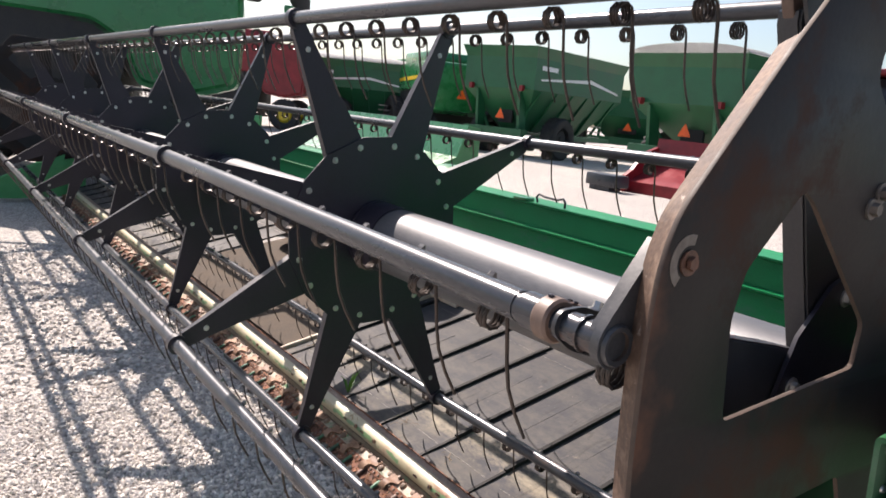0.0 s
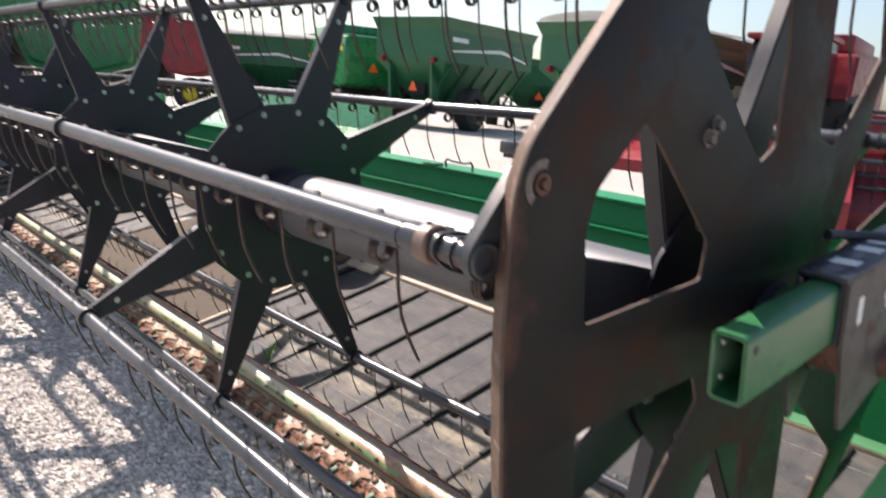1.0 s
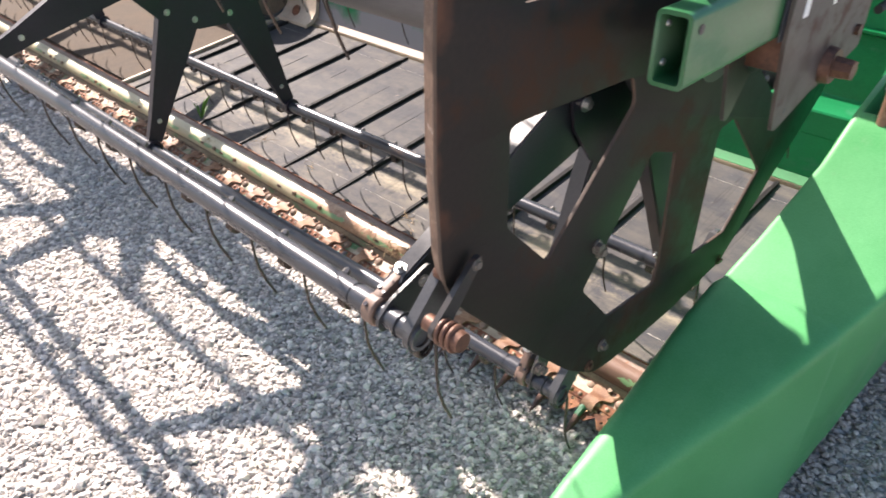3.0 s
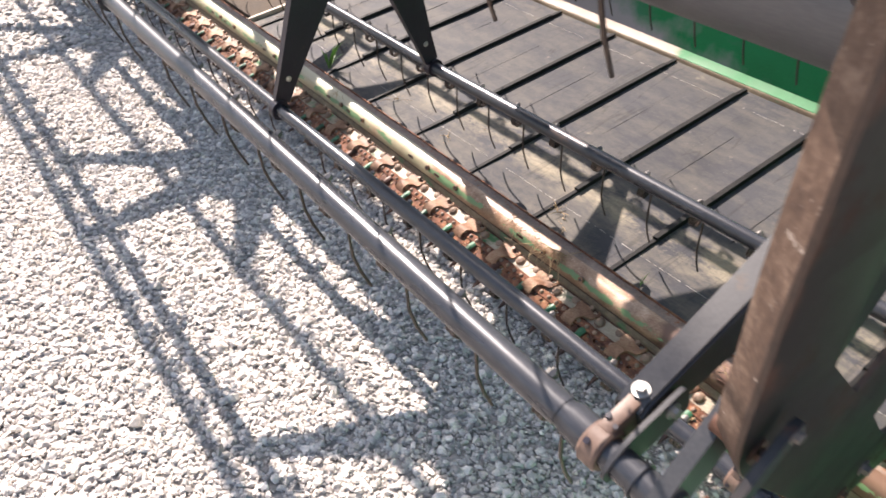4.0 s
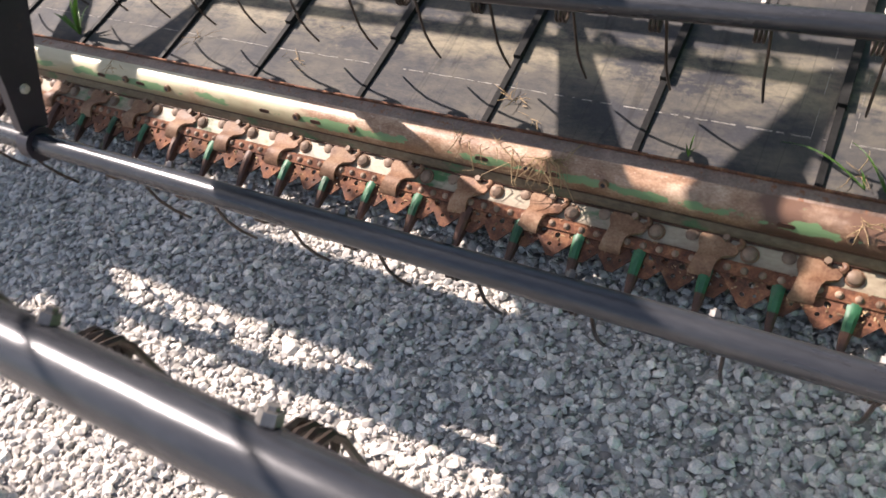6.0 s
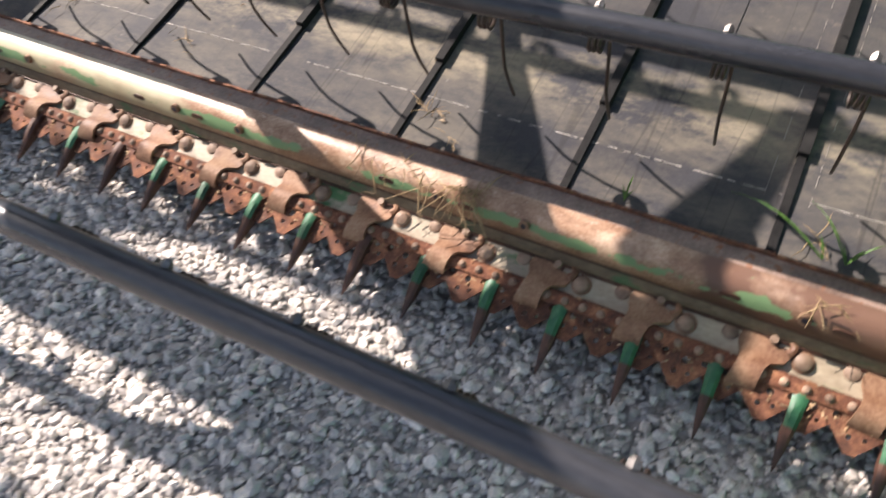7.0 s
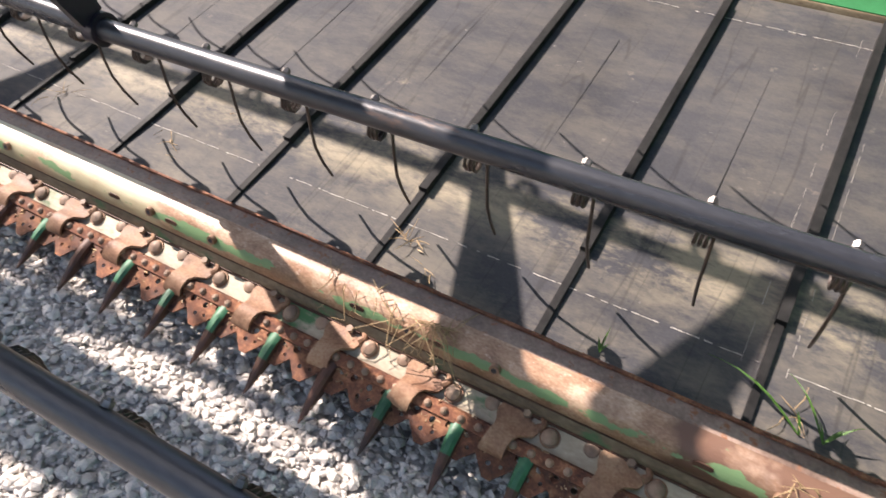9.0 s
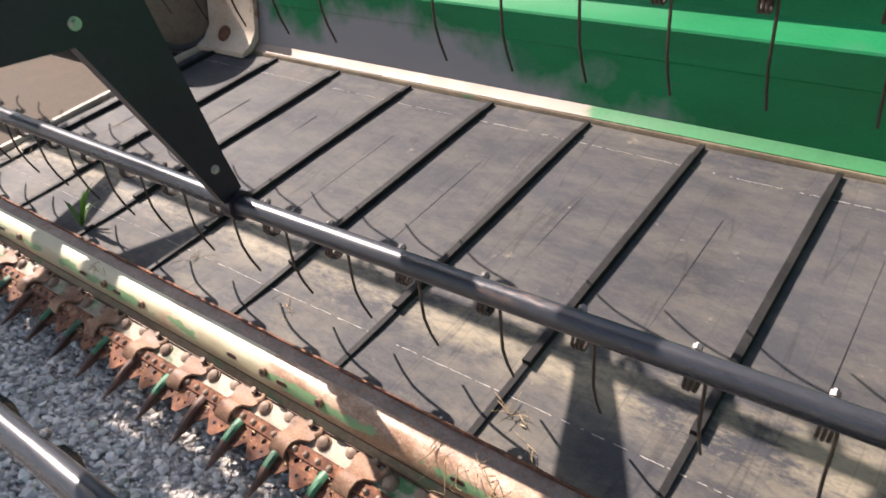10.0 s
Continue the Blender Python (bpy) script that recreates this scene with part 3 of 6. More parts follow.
def stones_mesh(zones, seed, stone):
    """Loose broken stones, each a crumpled small solid of twenty faces."""
    rng = np.random.default_rng(seed)
    t = (1 + 5 ** 0.5) / 2
    v = np.array([(-1, t, 0), (1, t, 0), (-1, -t, 0), (1, -t, 0), (0, -1, t), (0, 1, t), (0, -1, -t), (0, 1, -t), (t, 0, -1), (t, 0, 1), (-t, 0, -1), (-t, 0, 1)])
    v = v / np.linalg.norm(v[0])
    f = np.array([(0, 11, 5), (0, 5, 1), (0, 1, 7), (0, 7, 10), (0, 10, 11), (1, 5, 9), (5, 11, 4), (11, 10, 2), (10, 7, 6), (7, 1, 8),
                  (3, 9, 4), (3, 4, 2), (3, 2, 6), (3, 6, 8), (3, 8, 9), (4, 9, 5), (2, 4, 11), (6, 2, 10), (8, 6, 7), (9, 8, 1)])
    verts, faces, base = [], [], 0
    for x0, x1, y0, y1, n, small, large in zones:
        p = np.c_[rng.uniform(x0, x1, n), rng.uniform(y0, y1, n)]
        r = small + (large - small) * rng.random(n) ** 2.2
        q = rng.normal(size=(n, 3, 3))
        q, _ = np.linalg.qr(q)
        sc = rng.uniform(0.42, 1.2, (n, 1, 3))
        w = v[None] * rng.uniform(0.62, 1.25, (n, 12, 1)) * sc
        w = np.einsum('nij,nkj->nki', q, w) * r[:, None, None]
        w[:, :, 2] *= 0.72
        w[:, :, :2] += p[:, None]
        w[:, :, 2] += (rng.uniform(-0.45, 0.42, n) * r)[:, None]
        verts.append(w.reshape(-1, 3))
        faces.append((f[None] + 12 * np.arange(n)[:, None, None] + base).reshape(-1, 3))
        base += 12 * n
    verts, faces = np.concatenate(verts), np.concatenate(faces)
    me = bpy.data.meshes.new("gravel")
    me.vertices.add(len(verts))
    me.vertices.foreach_set("co", verts.astype(np.float32).ravel())
    me.loops.add(faces.size)
    me.loops.foreach_set("vertex_index", faces.astype(np.int32).ravel())
    me.polygons.add(len(faces))
    me.polygons.foreach_set("loop_start", np.arange(0, faces.size, 3, dtype=np.int32))
    me.update(calc_edges=True)
    me.shade_flat()
    me.materials.append(stone)
    return me


build_ground()
gravel = new("gravel", stones_mesh([(-3.3, 0.25, 0.2, 1.86, 104000, 0.0030, 0.0120), (-3.3, 0.25, 0.2, 1.86, 9000, 0.0090, 0.0165), (-6.5, -3.3, 0.1, 1.86, 7000, 0.012, 0.022),
                                    (-0.3, 0.6, 0.3, 1.3, 3000, 0.009, 0.018)], 4, M_STONE))
tagged(gravel, "loose broken pale limestone gravel stones", "gravel", kind="stuff")
track = new("gravel", stones_mesh([(0.02, 1.0, 1.15, 4.2, 34000, 0.0045, 0.0130)], 9, M_DIRTSTONE))
tagged(track, "brown dirty gravel beside the header's end", "gravel", kind="stuff")

# ---- the reel ----
RCY, RCZ, RR = 1.533, 1.018, 0.652
BAT_ANGLES = [27.4 + 45 * k for k in range(8)]
STARS = [-1.726 - 1.405 * k for k in range(5)]
X_NEAR, X_FAR = -0.245, -8.72
TUBE_R = 0.0172
PITCH = 0.1455
reel = thing("reel", (-4.5, RCY, RCZ), "black eight-bat pickup reel with steel tines and rusting end plate", "reel")


def bat(a):
    return RCY + RR * math.cos(radians(a)), RCZ + RR * math.sin(radians(a))


def tine_mesh():
    bm = bmesh.new()
    coil = [(-0.010 + 0.020 * i / 28, 0.021 + 0.0158 * math.sin(2 * math.pi * 3.25 * i / 28), -0.032 + 0.0158 * math.cos(2 * math.pi * 3.25 * i / 28)) for i in range(29)]
    add_sweep(bm, coil, 0.0026, 6)
    tail = [coil[-1], (0.011, 0.039, -0.052), (0.011, 0.044, -0.088), (0.010, 0.052, -0.122), (0.010, 0.067, -0.156), (0.010, 0.088, -0.192)]
    add_sweep(bm, tail, [0.0026, 0.0026, 0.0026, 0.0026, 0.0026, 0.0023], 6)
    add_rod(bm, (0, 0.009, 0.008), (0, 0.0195, 0.0172), 0.0035, seg=6, mat=1)
    add_hex(bm, (0, 0.0120, 0.0106), (0, 0.75, 0.66), 0.0062, 0.0075, 1, False)
    me = mesh_of(bm, "tine", 50)
    me.materials.append(M_TINE)
    me.materials.append(M_BOLT)
    return me


def collar_mesh():
    bm = bmesh.new()
    r = TUBE_R
    add_rod(bm, (-0.009, 0, 0), (0.007, 0, 0), r * 1.34, seg=28)
    add_rod(bm, (0.007, 0, 0), (0.010, 0, 0), r * 1.34, r * 1.2, seg=28)
    add_rod(bm, (-0.012, 0, 0), (-0.009, 0, 0), r * 1.2, r * 1.34, seg=28)
    add_box(bm, (-0.009, -r * 1.20, -0.052), (0.007, r * 1.31, -0.006), bevel=0.003)
    add_rod(bm, (-0.006, r * 1.3, -0.020), (-0.006, r * 1.43, -0.020), 0.0032, seg=8, mat=1)
    add_rod(bm, (0.006, r * 1.3, -0.016), (0.006, r * 1.43, -0.016), 0.0026, seg=8, mat=1)
    add_rod(bm, (-0.004, r * 1.2, 0.010), (-0.004, r * 1.33, 0.0105), 0.0034, seg=8, mat=1)
    me = mesh_of(bm, "bushing", 40)
    me.materials.append(M_CLAMP)
    me.materials.append(M_BLACK)
    return me


def end_arm_mesh():
    """A folded box arm of the end hub, with the bolt that holds the clamp."""
    bm = bmesh.new()
    rows = []
    for r, h, lo, hi in ((0.10, 0.072, -0.018, 0.016), (0.25, 0.060, -0.018, 0.016), (0.45, 0.036, -0.017, 0.015), (RR - 0.052, 0.023, -0.016, 0.014), (RR - 0.040, 0.017, -0.016, 0.014)):
        rows.append([bm.verts.new(p) for p in ((lo, -h, r), (hi, -h, r), (hi, h, r), (lo, h, r))])
    for a, b in zip(rows, rows[1:]):
        for i in range(4):
            bm.faces.new((a[i], a[(i + 1) % 4], b[(i + 1) % 4], b[i]))
    bm.faces.new(rows[0][::-1])
    bm.faces.new(rows[-1])
    bmesh.ops.recalc_face_normals(bm, faces=bm.faces)
    bmesh.ops.bevel(bm, geom=[e for e in bm.edges if abs(e.verts[0].co.z - e.verts[1].co.z) > 0.008], offset=0.003, segments=2, affect='EDGES')
    add_prism(bm, round_poly([(-0.021, RR - 0.09), (0.021, RR - 0.09), (0.023, RR - 0.010), (0.011, RR + 0.022), (-0.011, RR + 0.022), (-0.023, RR - 0.010)], 0.010), 'x', 0.0195, 0.0245)
    add_hex(bm, (-0.002, 0.0225, RR - 0.058), (0, 1, 0), 0.0058, 0.010, 1)
    add_hex(bm, (0.0245, 0.004, RR - 0.068), (1, 0, 0), 0.006, 0.006, 1)
    me = mesh_of(bm, "end_arm", 30)
    me.materials.append(M_ARM)
    me.materials.append(M_ZINC)
    return me


def crank_mesh():
    """The offset lever that joins a bat's end to the end plate."""
    bm = bmesh.new()
    n = 24
    vs = [[bm.verts.new((x, r * math.cos(2 * math.pi * i / n), r * math.sin(2 * math.pi * i / n))) for i in range(n)] for x, r in ((-0.016, 0.0195), (-0.002, 0.0200), (0.001, 0.0185), (0.0, 0.0140), (-0.012, 0.0135))]
    for q in range(4):
        for i in range(n):
            bm.faces.new((vs[q][i], vs[q][(i + 1) % n], vs[q + 1][(i + 1) % n], vs[q + 1][i])).material_index = 1 if q == 3 else 0
    bm.faces.new(vs[4]).material_index = 1
    bmesh.ops.recalc_face_normals(bm, faces=bm.faces)
    # web of the lever, butting on the socket
    web = [(-0.0225, 0.010), (-0.0235, -0.008), (-0.012, -0.0215), (0.006, -0.0240), (0.022, -0.014), (0.074, 0.058), (0.074, 0.098), (0.046, 0.102)]
    add_prism(bm, round_poly(web, 0.010), 'x', -0.014, -0.004)
    add_prism(bm, round_poly([(-0.021, 0.012), (-0.014, 0.012), (0.050, 0.094), (0.043, 0.098)], 0.003), 'x', -0.020, -0.014)
    add_hex(bm, (-0.004, 0.044, 0.074), (1, 0, 0), 0.008, 0.008)
    me = mesh_of(bm, "crank", 40)
    me.materials.append(M_DUSTY)
    me.materials.append(M_EDGE)
    return me


TINE, COLLAR, CRANK, END_ARM = tine_mesh(), collar_mesh(), crank_mesh(), end_arm_mesh()
TWIST = dict(zip(BAT_ANGLES, (0.012, 0.012, 0.010, 0.0100, 0.0120, 0.0125, 0.0195, 0.014)))


def sag(a, x):
    """The near span of the reel is twisted a little between the first star and the end plate."""
    s = TWIST[a] * max(0.0, x - STARS[0])
    return -math.sin(radians(a)) * s, math.cos(radians(a)) * s


def shift(a, x):
    return Matrix.Translation((x, *sag(a, x)))


TINE_START = dict(zip(BAT_ANGLES, (-0.50, -0.455, -0.46, -0.448, -0.412, -0.44, -0.365, -0.445)))
for a in BAT_ANGLES:
    y, z = bat(a)
    bm = bmesh.new()
    add_rod(bm, (X_FAR, 0, 0), (STARS[0], 0, 0), TUBE_R, seg=24)
    add_rod(bm, (STARS[0], 0, 0), (-0.375, *sag(a, -0.375)), TUBE_R, seg=24)
    add_rod(bm, (-0.366, *sag(a, -0.366)), (-0.340, *sag(a, -0.34)), TUBE_R * 1.12, seg=24)
    add_rod(bm, (-0.375, *sag(a, -0.375)), (X_NEAR - 0.012, *sag(a, X_NEAR)), TUBE_R * 0.94, seg=24)
    add_rod(bm, (-0.283, *sag(a, -0.283)), (-0.280, *sag(a, -0.28)), TUBE_R * 1.1, seg=24)
    tube = part("bat_tube", bm, M_TUBE, reel, at=(0, y, z))
    part("bushing", COLLAR, M_CLAMP, tube, "tan clamp bushing", at=shift(a, -0.328) @ Matrix.Translation((0, y, z)) @ Matrix.Rotation(radians(a - 90), 4, 'X'))
    part("crank", CRANK, M_BLACK, tube, at=shift(a, X_NEAR + 0.002) @ Matrix.Translation((0, y, z)))
    part("tine", TINE, M_TINE, tube, at=shift(a, -0.262) @ Matrix.Translation((0, y, z)))
    far = bmesh.new()
    x = TINE_START[a]
    while x > X_FAR + 0.1:
        if min(abs(x - s) for s in STARS) > 0.035:
            if x > -5.2:
                part("tine", TINE, M_TINE, tube, at=shift(a, x) @ Matrix.Translation((0, y, z)))
            else:
                far.from_mesh(TINE)
                new_verts = list(far.verts)[-len(TINE.vertices):]
                bmesh.ops.translate(far, vec=(x, y, z), verts=new_verts)
        x -= PITCH
    tagged(part("far_tine", far, [M_TINE, M_BOLT], tube, smooth=0), kind="stuff")

bm = bmesh.new()
add_rod(bm, (X_FAR, 0, 0), (-0.25, 0, 0), 0.095, seg=56)
shaft = part("shaft", bm, M_SHAFT, reel, "satin grey central reel shaft", at=(0, RCY, RCZ - 0.008))
for s in STARS:
    bm = bmesh.new()
    add_rod(bm, (s + 0.006, 0, 0), (s + 0.020, 0, 0), 0.104, seg=56)
    add_rod(bm, (s + 0.020, 0, 0), (s + 0.125, 0, 0), 0.1005, seg=56)
    part("collar", bm, M_BLACK, shaft, at=(0, RCY, RCZ - 0.008))


def star_disc():
    bm = bmesh.new()
    ring = [(0.288 * math.cos(radians(27.4 + 45 * k + da)), 0.288 * math.sin(radians(27.4 + 45 * k + da))) for k in range(8) for da in (-13, 13)]
    add_prism(bm, ring, 'x', -0.003, 0.003)
    for k in range(8):
        for da in (-9.7, 9.7):
            a = radians(27.4 + 45 * k + da)
            p = (0.261 * math.cos(a), 0.261 * math.sin(a))
            add_hex(bm, (0.003, *p), (1, 0, 0), 0.0060, 0.007, 1)
            add_hex(bm, (-0.024, *p), (-1, 0, 0), 0.0060, 0.007, 1)
    me = mesh_of(bm, "star_disc", 30)
    me.materials.append(M_BLACK)
    me.materials.append(M_ZINC)
    return me


def arm_mesh():
    """A pressed arm of channel section, tapering outwards, with the eye that holds the bat."""
    bm = bmesh.new()
    prof = [(0.185, 0.064, 0.026), (0.268, 0.062, 0.026), (0.42, 0.044, 0.024), (0.56, 0.027, 0.020), (0.610, 0.023, 0.018), (0.629, 0.021, 0.017)]
    rows = []
    for r, h, d in prof:
        rows.append([bm.verts.new(p) for p in ((-0.003, -h, r), (-0.003 - d, -h, r), (-0.003 - d, -h + 0.004, r), (-0.007, -h + 0.004, r),
                                               (-0.007, h - 0.004, r), (-0.003 - d, h - 0.004, r), (-0.003 - d, h, r), (-0.003, h, r))])
    for a, b in zip(rows, rows[1:]):
        for i in range(8):
            bm.faces.new((a[i], a[(i + 1) % 8], b[(i + 1) % 8], b[i]))
    bm.faces.new(rows[0][::-1])
    bm.faces.new(rows[-1])
    bmesh.ops.recalc_face_normals(bm, faces=bm.faces)
    # the eye
    n = 20
    for x0, x1 in ((-0.020, 0.004),):
        vs = [[bm.verts.new((x, r * math.sin(2 * math.pi * i / n), RR + r * math.cos(2 * math.pi * i / n))) for i in range(n)] for x, r in ((x0, 0.0265), (x1, 0.0265), (x1, 0.0176), (x0, 0.0176))]
        for q in range(4):
            for i in range(n):
                bm.faces.new((vs[q][i], vs[q][(i + 1) % n], vs[(q + 1) % 4][(i + 1) % n], vs[(q + 1) % 4][i]))
    add_hex(bm, (-0.003, 0.0, RR - 0.085), (1, 0, 0), 0.0050, 0.006, 1)
    me = mesh_of(bm, "arm", 30)
    me.materials.append(M_BLACK)
    me.materials.append(M_ZINC)
    return me


DISC, ARM = star_disc(), arm_mesh()
for s in STARS:
    disc = part("star_disc", DISC, M_BLACK, reel, at=(s, RCY, RCZ))
    for a in BAT_ANGLES:
        part("arm", ARM, M_BLACK, disc, at=Matrix.Translation((s, RCY, RCZ)) @ Matrix.Rotation(radians(a - 90), 4, 'X'))

# end plates with windows
PX = -0.2195
OUT = [(1.105, 1.533), (1.062, 1.486), (0.936, 1.332), (0.924, 1.306), (0.916, 1.272), (0.914, 1.200), (0.919, 1.100), (0.937, 0.940), (0.949, 0.878), (0.959, 0.819), (0.972, 0.782), (1.003, 0.744), (1.192, 0.581), (1.305, 0.491),
       (1.393, 0.441), (1.441, 0.435), (1.513, 0.439), (1.685, 0.460), (1.88, 0.50), (2.23, 0.83), (2.24, 1.34), (1.90, 1.72), (1.26, 1.725), (1.130, 1.567)]
WIN = [
    [(1.050, 1.114), (1.034, 1.222), (1.045, 1.272), (1.072, 1.300), (1.124, 1.352), (1.145, 1.342), (1.312, 1.196), (1.308, 1.140)],
    [(1.056, 0.974), (1.075, 0.979), (1.328, 0.996), (1.349, 0.952), (1.184, 0.747), (1.076, 0.835)],
    [(1.437, 0.859), (1.524, 0.839), (1.566, 0.612), (1.562, 0.563), (1.408, 0.556), (1.301, 0.651)],
    [(1.682, 0.845), (1.741, 0.858), (1.953, 0.702), (1.852, 0.582), (1.708, 0.574)],
    # these two unseen windows are sized to let sun reach the divider
    [(1.730, 0.985), (2.020, 0.800), (2.080, 0.860), (2.100, 1.120), (2.030, 1.150)],
    [(1.740, 1.120), (2.040, 1.225), (2.070, 1.310), (1.910, 1.500), (1.850, 1.430)],
    [(1.625, 1.339), (1.695, 1.324), (1.732, 1.360), (1.841, 1.486), (1.800, 1.600), (1.600, 1.630), (1.606, 1.550)],
    [(1.431, 1.299), (1.476, 1.325), (1.472, 1.455), (1.452, 1.530), (1.440, 1.620), (1.330, 1.615), (1.229, 1.500), (1.229, 1.471), (1.378, 1.339)],
]


def end_plate_mesh():
    me = flat_sheet(round_poly(OUT, 0.018), [round_poly(w, 0.010) for w in WIN], 0.006, 0.0008)
    me.transform(YZ)
    me.materials.append(M_PLATE)
    me.materials.append(M_EDGE)
    for p in me.polygons:
        p.material_index = 0 if abs(p.normal.x) > 0.55 else 1
    me.shade_smooth()
    me.set_sharp_from_angle(angle=radians(25))
    return me


PLATE = end_plate_mesh()
plate = part("end_plate", PLATE, M_PLATE, reel, "dark plate with cut windows and rusty edges", at=(PX, 0, 0))
part("end_plate", PLATE, M_PLATE, reel, "dark plate with cut windows and rusty edges", at=(X_FAR - 0.05, 0, 0))


def rim_mesh():
    """The thick rusty lip that runs along the plate's front edge and leans inwards."""
    line = [Vector(p) for p in round_poly(OUT[:12], 0.018)[4:-4]]
    bm = bmesh.new()
    rows = []
    for i, p in enumerate(line):
        t = (line[min(i + 1, len(line) - 1)] - line[max(i - 1, 0)]).normalized()
        inn = Vector((-t.y, t.x))
        if inn.x < 0 and abs(inn.x) > abs(inn.y):
            inn = -inn
        if abs(inn.x) <= abs(inn.y) and inn.y > 0:
            inn = -inn
        wob = 0.0010 * noise.noise((p.x * 60, p.y * 60, 2.0))
        a, b = p + inn * wob, p + inn * (0.014 + wob)
        rows.append([bm.verts.new(q) for q in ((-0.0062, *a), (-0.033, *b), (-0.033, *(b + inn * 0.006)), (-0.0062, *(a + inn * 0.006)))])
    for p, q in zip(rows, rows[1:]):
        for k in range(4):
            bm.faces.new((p[k], p[(k + 1) % 4], q[(k + 1) % 4], q[k]))
    bm.faces.new(rows[0])
    bm.faces.new(rows[-1][::-1])
    bmesh.ops.recalc_face_normals(bm, faces=bm.faces)
    return bm


part("rim", rim_mesh(), M_RIM, plate, "chipped rusty lip of the plate", at=(PX + 0.0032, 0, 0))


def plate_bolts():
    # a scar worn round the front pivot
    bm = bmesh.new()
    c = (bat(BAT_ANGLES[3])[0] + 0.040, bat(BAT_ANGLES[3])[1] + 0.068)
    scar = [(c[0] + r * math.cos(radians(g)), c[1] + r * math.sin(radians(g))) for r, gs in ((0.026, range(75, 236, 16)), (0.016, range(235, 74, -16))) for g in gs]
    add_prism(bm, scar, 'x', PX + 0.0032, PX + 0.0036)
    part("worn_scar", bm, M_DULL, plate, "bare grey scar in the paint")
    def bolt(p, r=0.010):
        bm = bmesh.new()
        add_hex(bm, (PX + 0.003, *p), (1, 0, 0), r, 0.010)
        part("bolt", bm, M_DULL, plate)
    for p in ((1.286, 1.352), (1.270, 1.334), (1.317, 0.728), (1.330, 0.715), (1.202, 0.551), (1.217, 0.539), (1.408, 0.495)):
        bolt(p, 0.008)
    for a in BAT_ANGLES:
        y, z = bat(a)
        q = (y + 0.040, z + 0.068)
        bm = bmesh.new()
        add_rod(bm, (PX + 0.003, *q), (PX + 0.005, *q), 0.0120, seg=24)
        add_hex(bm, (PX + 0.005, *q), (1, 0, 0), 0.0068, 0.005, 0, False)
        add_rod(bm, (X_NEAR - 0.01, *q), (PX + 0.001, *q), 0.010, seg=16)
        part("pivot", bm, M_RUSTBOLT, plate)
    # the adjusting lever and its sprung knob
    m = Matrix.Translation((0, 0.946, 0.746)) @ Matrix.Rotation(radians(-37), 4, 'X')
    bm = bmesh.new()
    add_prism(bm, round_poly([(-0.015, -0.010), (0.0, -0.018), (0.015, -0.010), (0.008, 0.092), (0.0, 0.104), (-0.008, 0.092)], 0.006), 'x', -0.2065, -0.1985)
    add_hex(bm, (-0.1985, 0, 0.090), (1, 0, 0), 0.0055, 0.005, 1)
    bm.transform(m)
    lever = part("lever", bm, [M_CHEEK, M_DULL], plate, "worn dark lever with a bolt")
    bm = bmesh.new()
    add_rod(bm, (-0.222, 0, 0), (-0.172, 0, 0), 0.0115, seg=18)
    for x in (-0.1975, -0.1885, -0.1795):
        add_sweep(bm, [(x + 0.008 * i / 16, 0.0150 * math.cos(math.pi * i / 8), 0.0150 * math.sin(math.pi * i / 8)) for i in range(17)], 0.0036, 8)
    add_rod(bm, (-0.173, 0, 0), (-0.163, 0, 0), 0.0145, 0.0130, seg=20)
    bm.transform(m)
    part("spring_knob", bm, M_RUSTBOLT, lever, "rust-brown sprung bolt")


plate_bolts()

# inner drive hub behind the end plate
bm = bmesh.new()
ring = [(0.235 * math.cos(radians(11.25 + 22.5 * i)), 0.235 * math.sin(radians(11.25 + 22.5 * i))) for i in range(16)]
add_prism(bm, ring, 'x', -0.003, 0.003)
for i in range(8):
    a = radians(27 + 45 * i)
    add_hex(bm, (0.003, 0.20 * math.cos(a), 0.20 * math.sin(a)), (1, 0, 0), 0.0085, 0.009, 1)
hub = part("hub_disc", bm, [M_BLACK, M_ZINC], reel, at=(-0.306, RCY, RCZ))
for a in BAT_ANGLES:
    part("end_arm", END_ARM, M_ARM, hub, at=shift(a, -0.328) @ Matrix.Translation((0, RCY, RCZ)) @ Matrix.Rotation(radians(a - 90), 4, 'X'))

# ---- cutter bar, knife and guards ----
X0, X1 = -8.75, -0.20
cutter = thing("cutter_bar", (-4.5, 1.78, 0.0), "worn cream and green cutter bar with rusted knife and guards", "cutter bar")
bm = bmesh.new()
prof = [(1.845, 0.085), (1.845, 0.180), (1.838, 0.1835), (1.812, 0.1795), (1.800, 0.1765), (1.790, 0.1715), (1.783, 0.164), (1.7785, 0.152), (1.7762, 0.138), (1.7775, 0.133), (1.7840, 0.130), (1.7840, 0.070)]
add_prism(bm, prof, 'x', X0, X1)
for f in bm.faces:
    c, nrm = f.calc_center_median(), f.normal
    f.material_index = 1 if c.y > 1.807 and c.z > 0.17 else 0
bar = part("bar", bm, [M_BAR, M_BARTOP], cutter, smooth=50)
bm = bmesh.new()
add_prism(bm, [(1.7838, 0.1295), (1.7838, 0.104), (1.7768, 0.104), (1.7755, 0.1115), (1.7752, 0.1170), (1.7775, 0.1235), (1.7795, 0.1295)], 'x', X0, X1)
part("lower_flange", bm, M_FLANGE, cutter, smooth=50)
bm = bmesh.new()
x = X1
rng = random.Random(31)
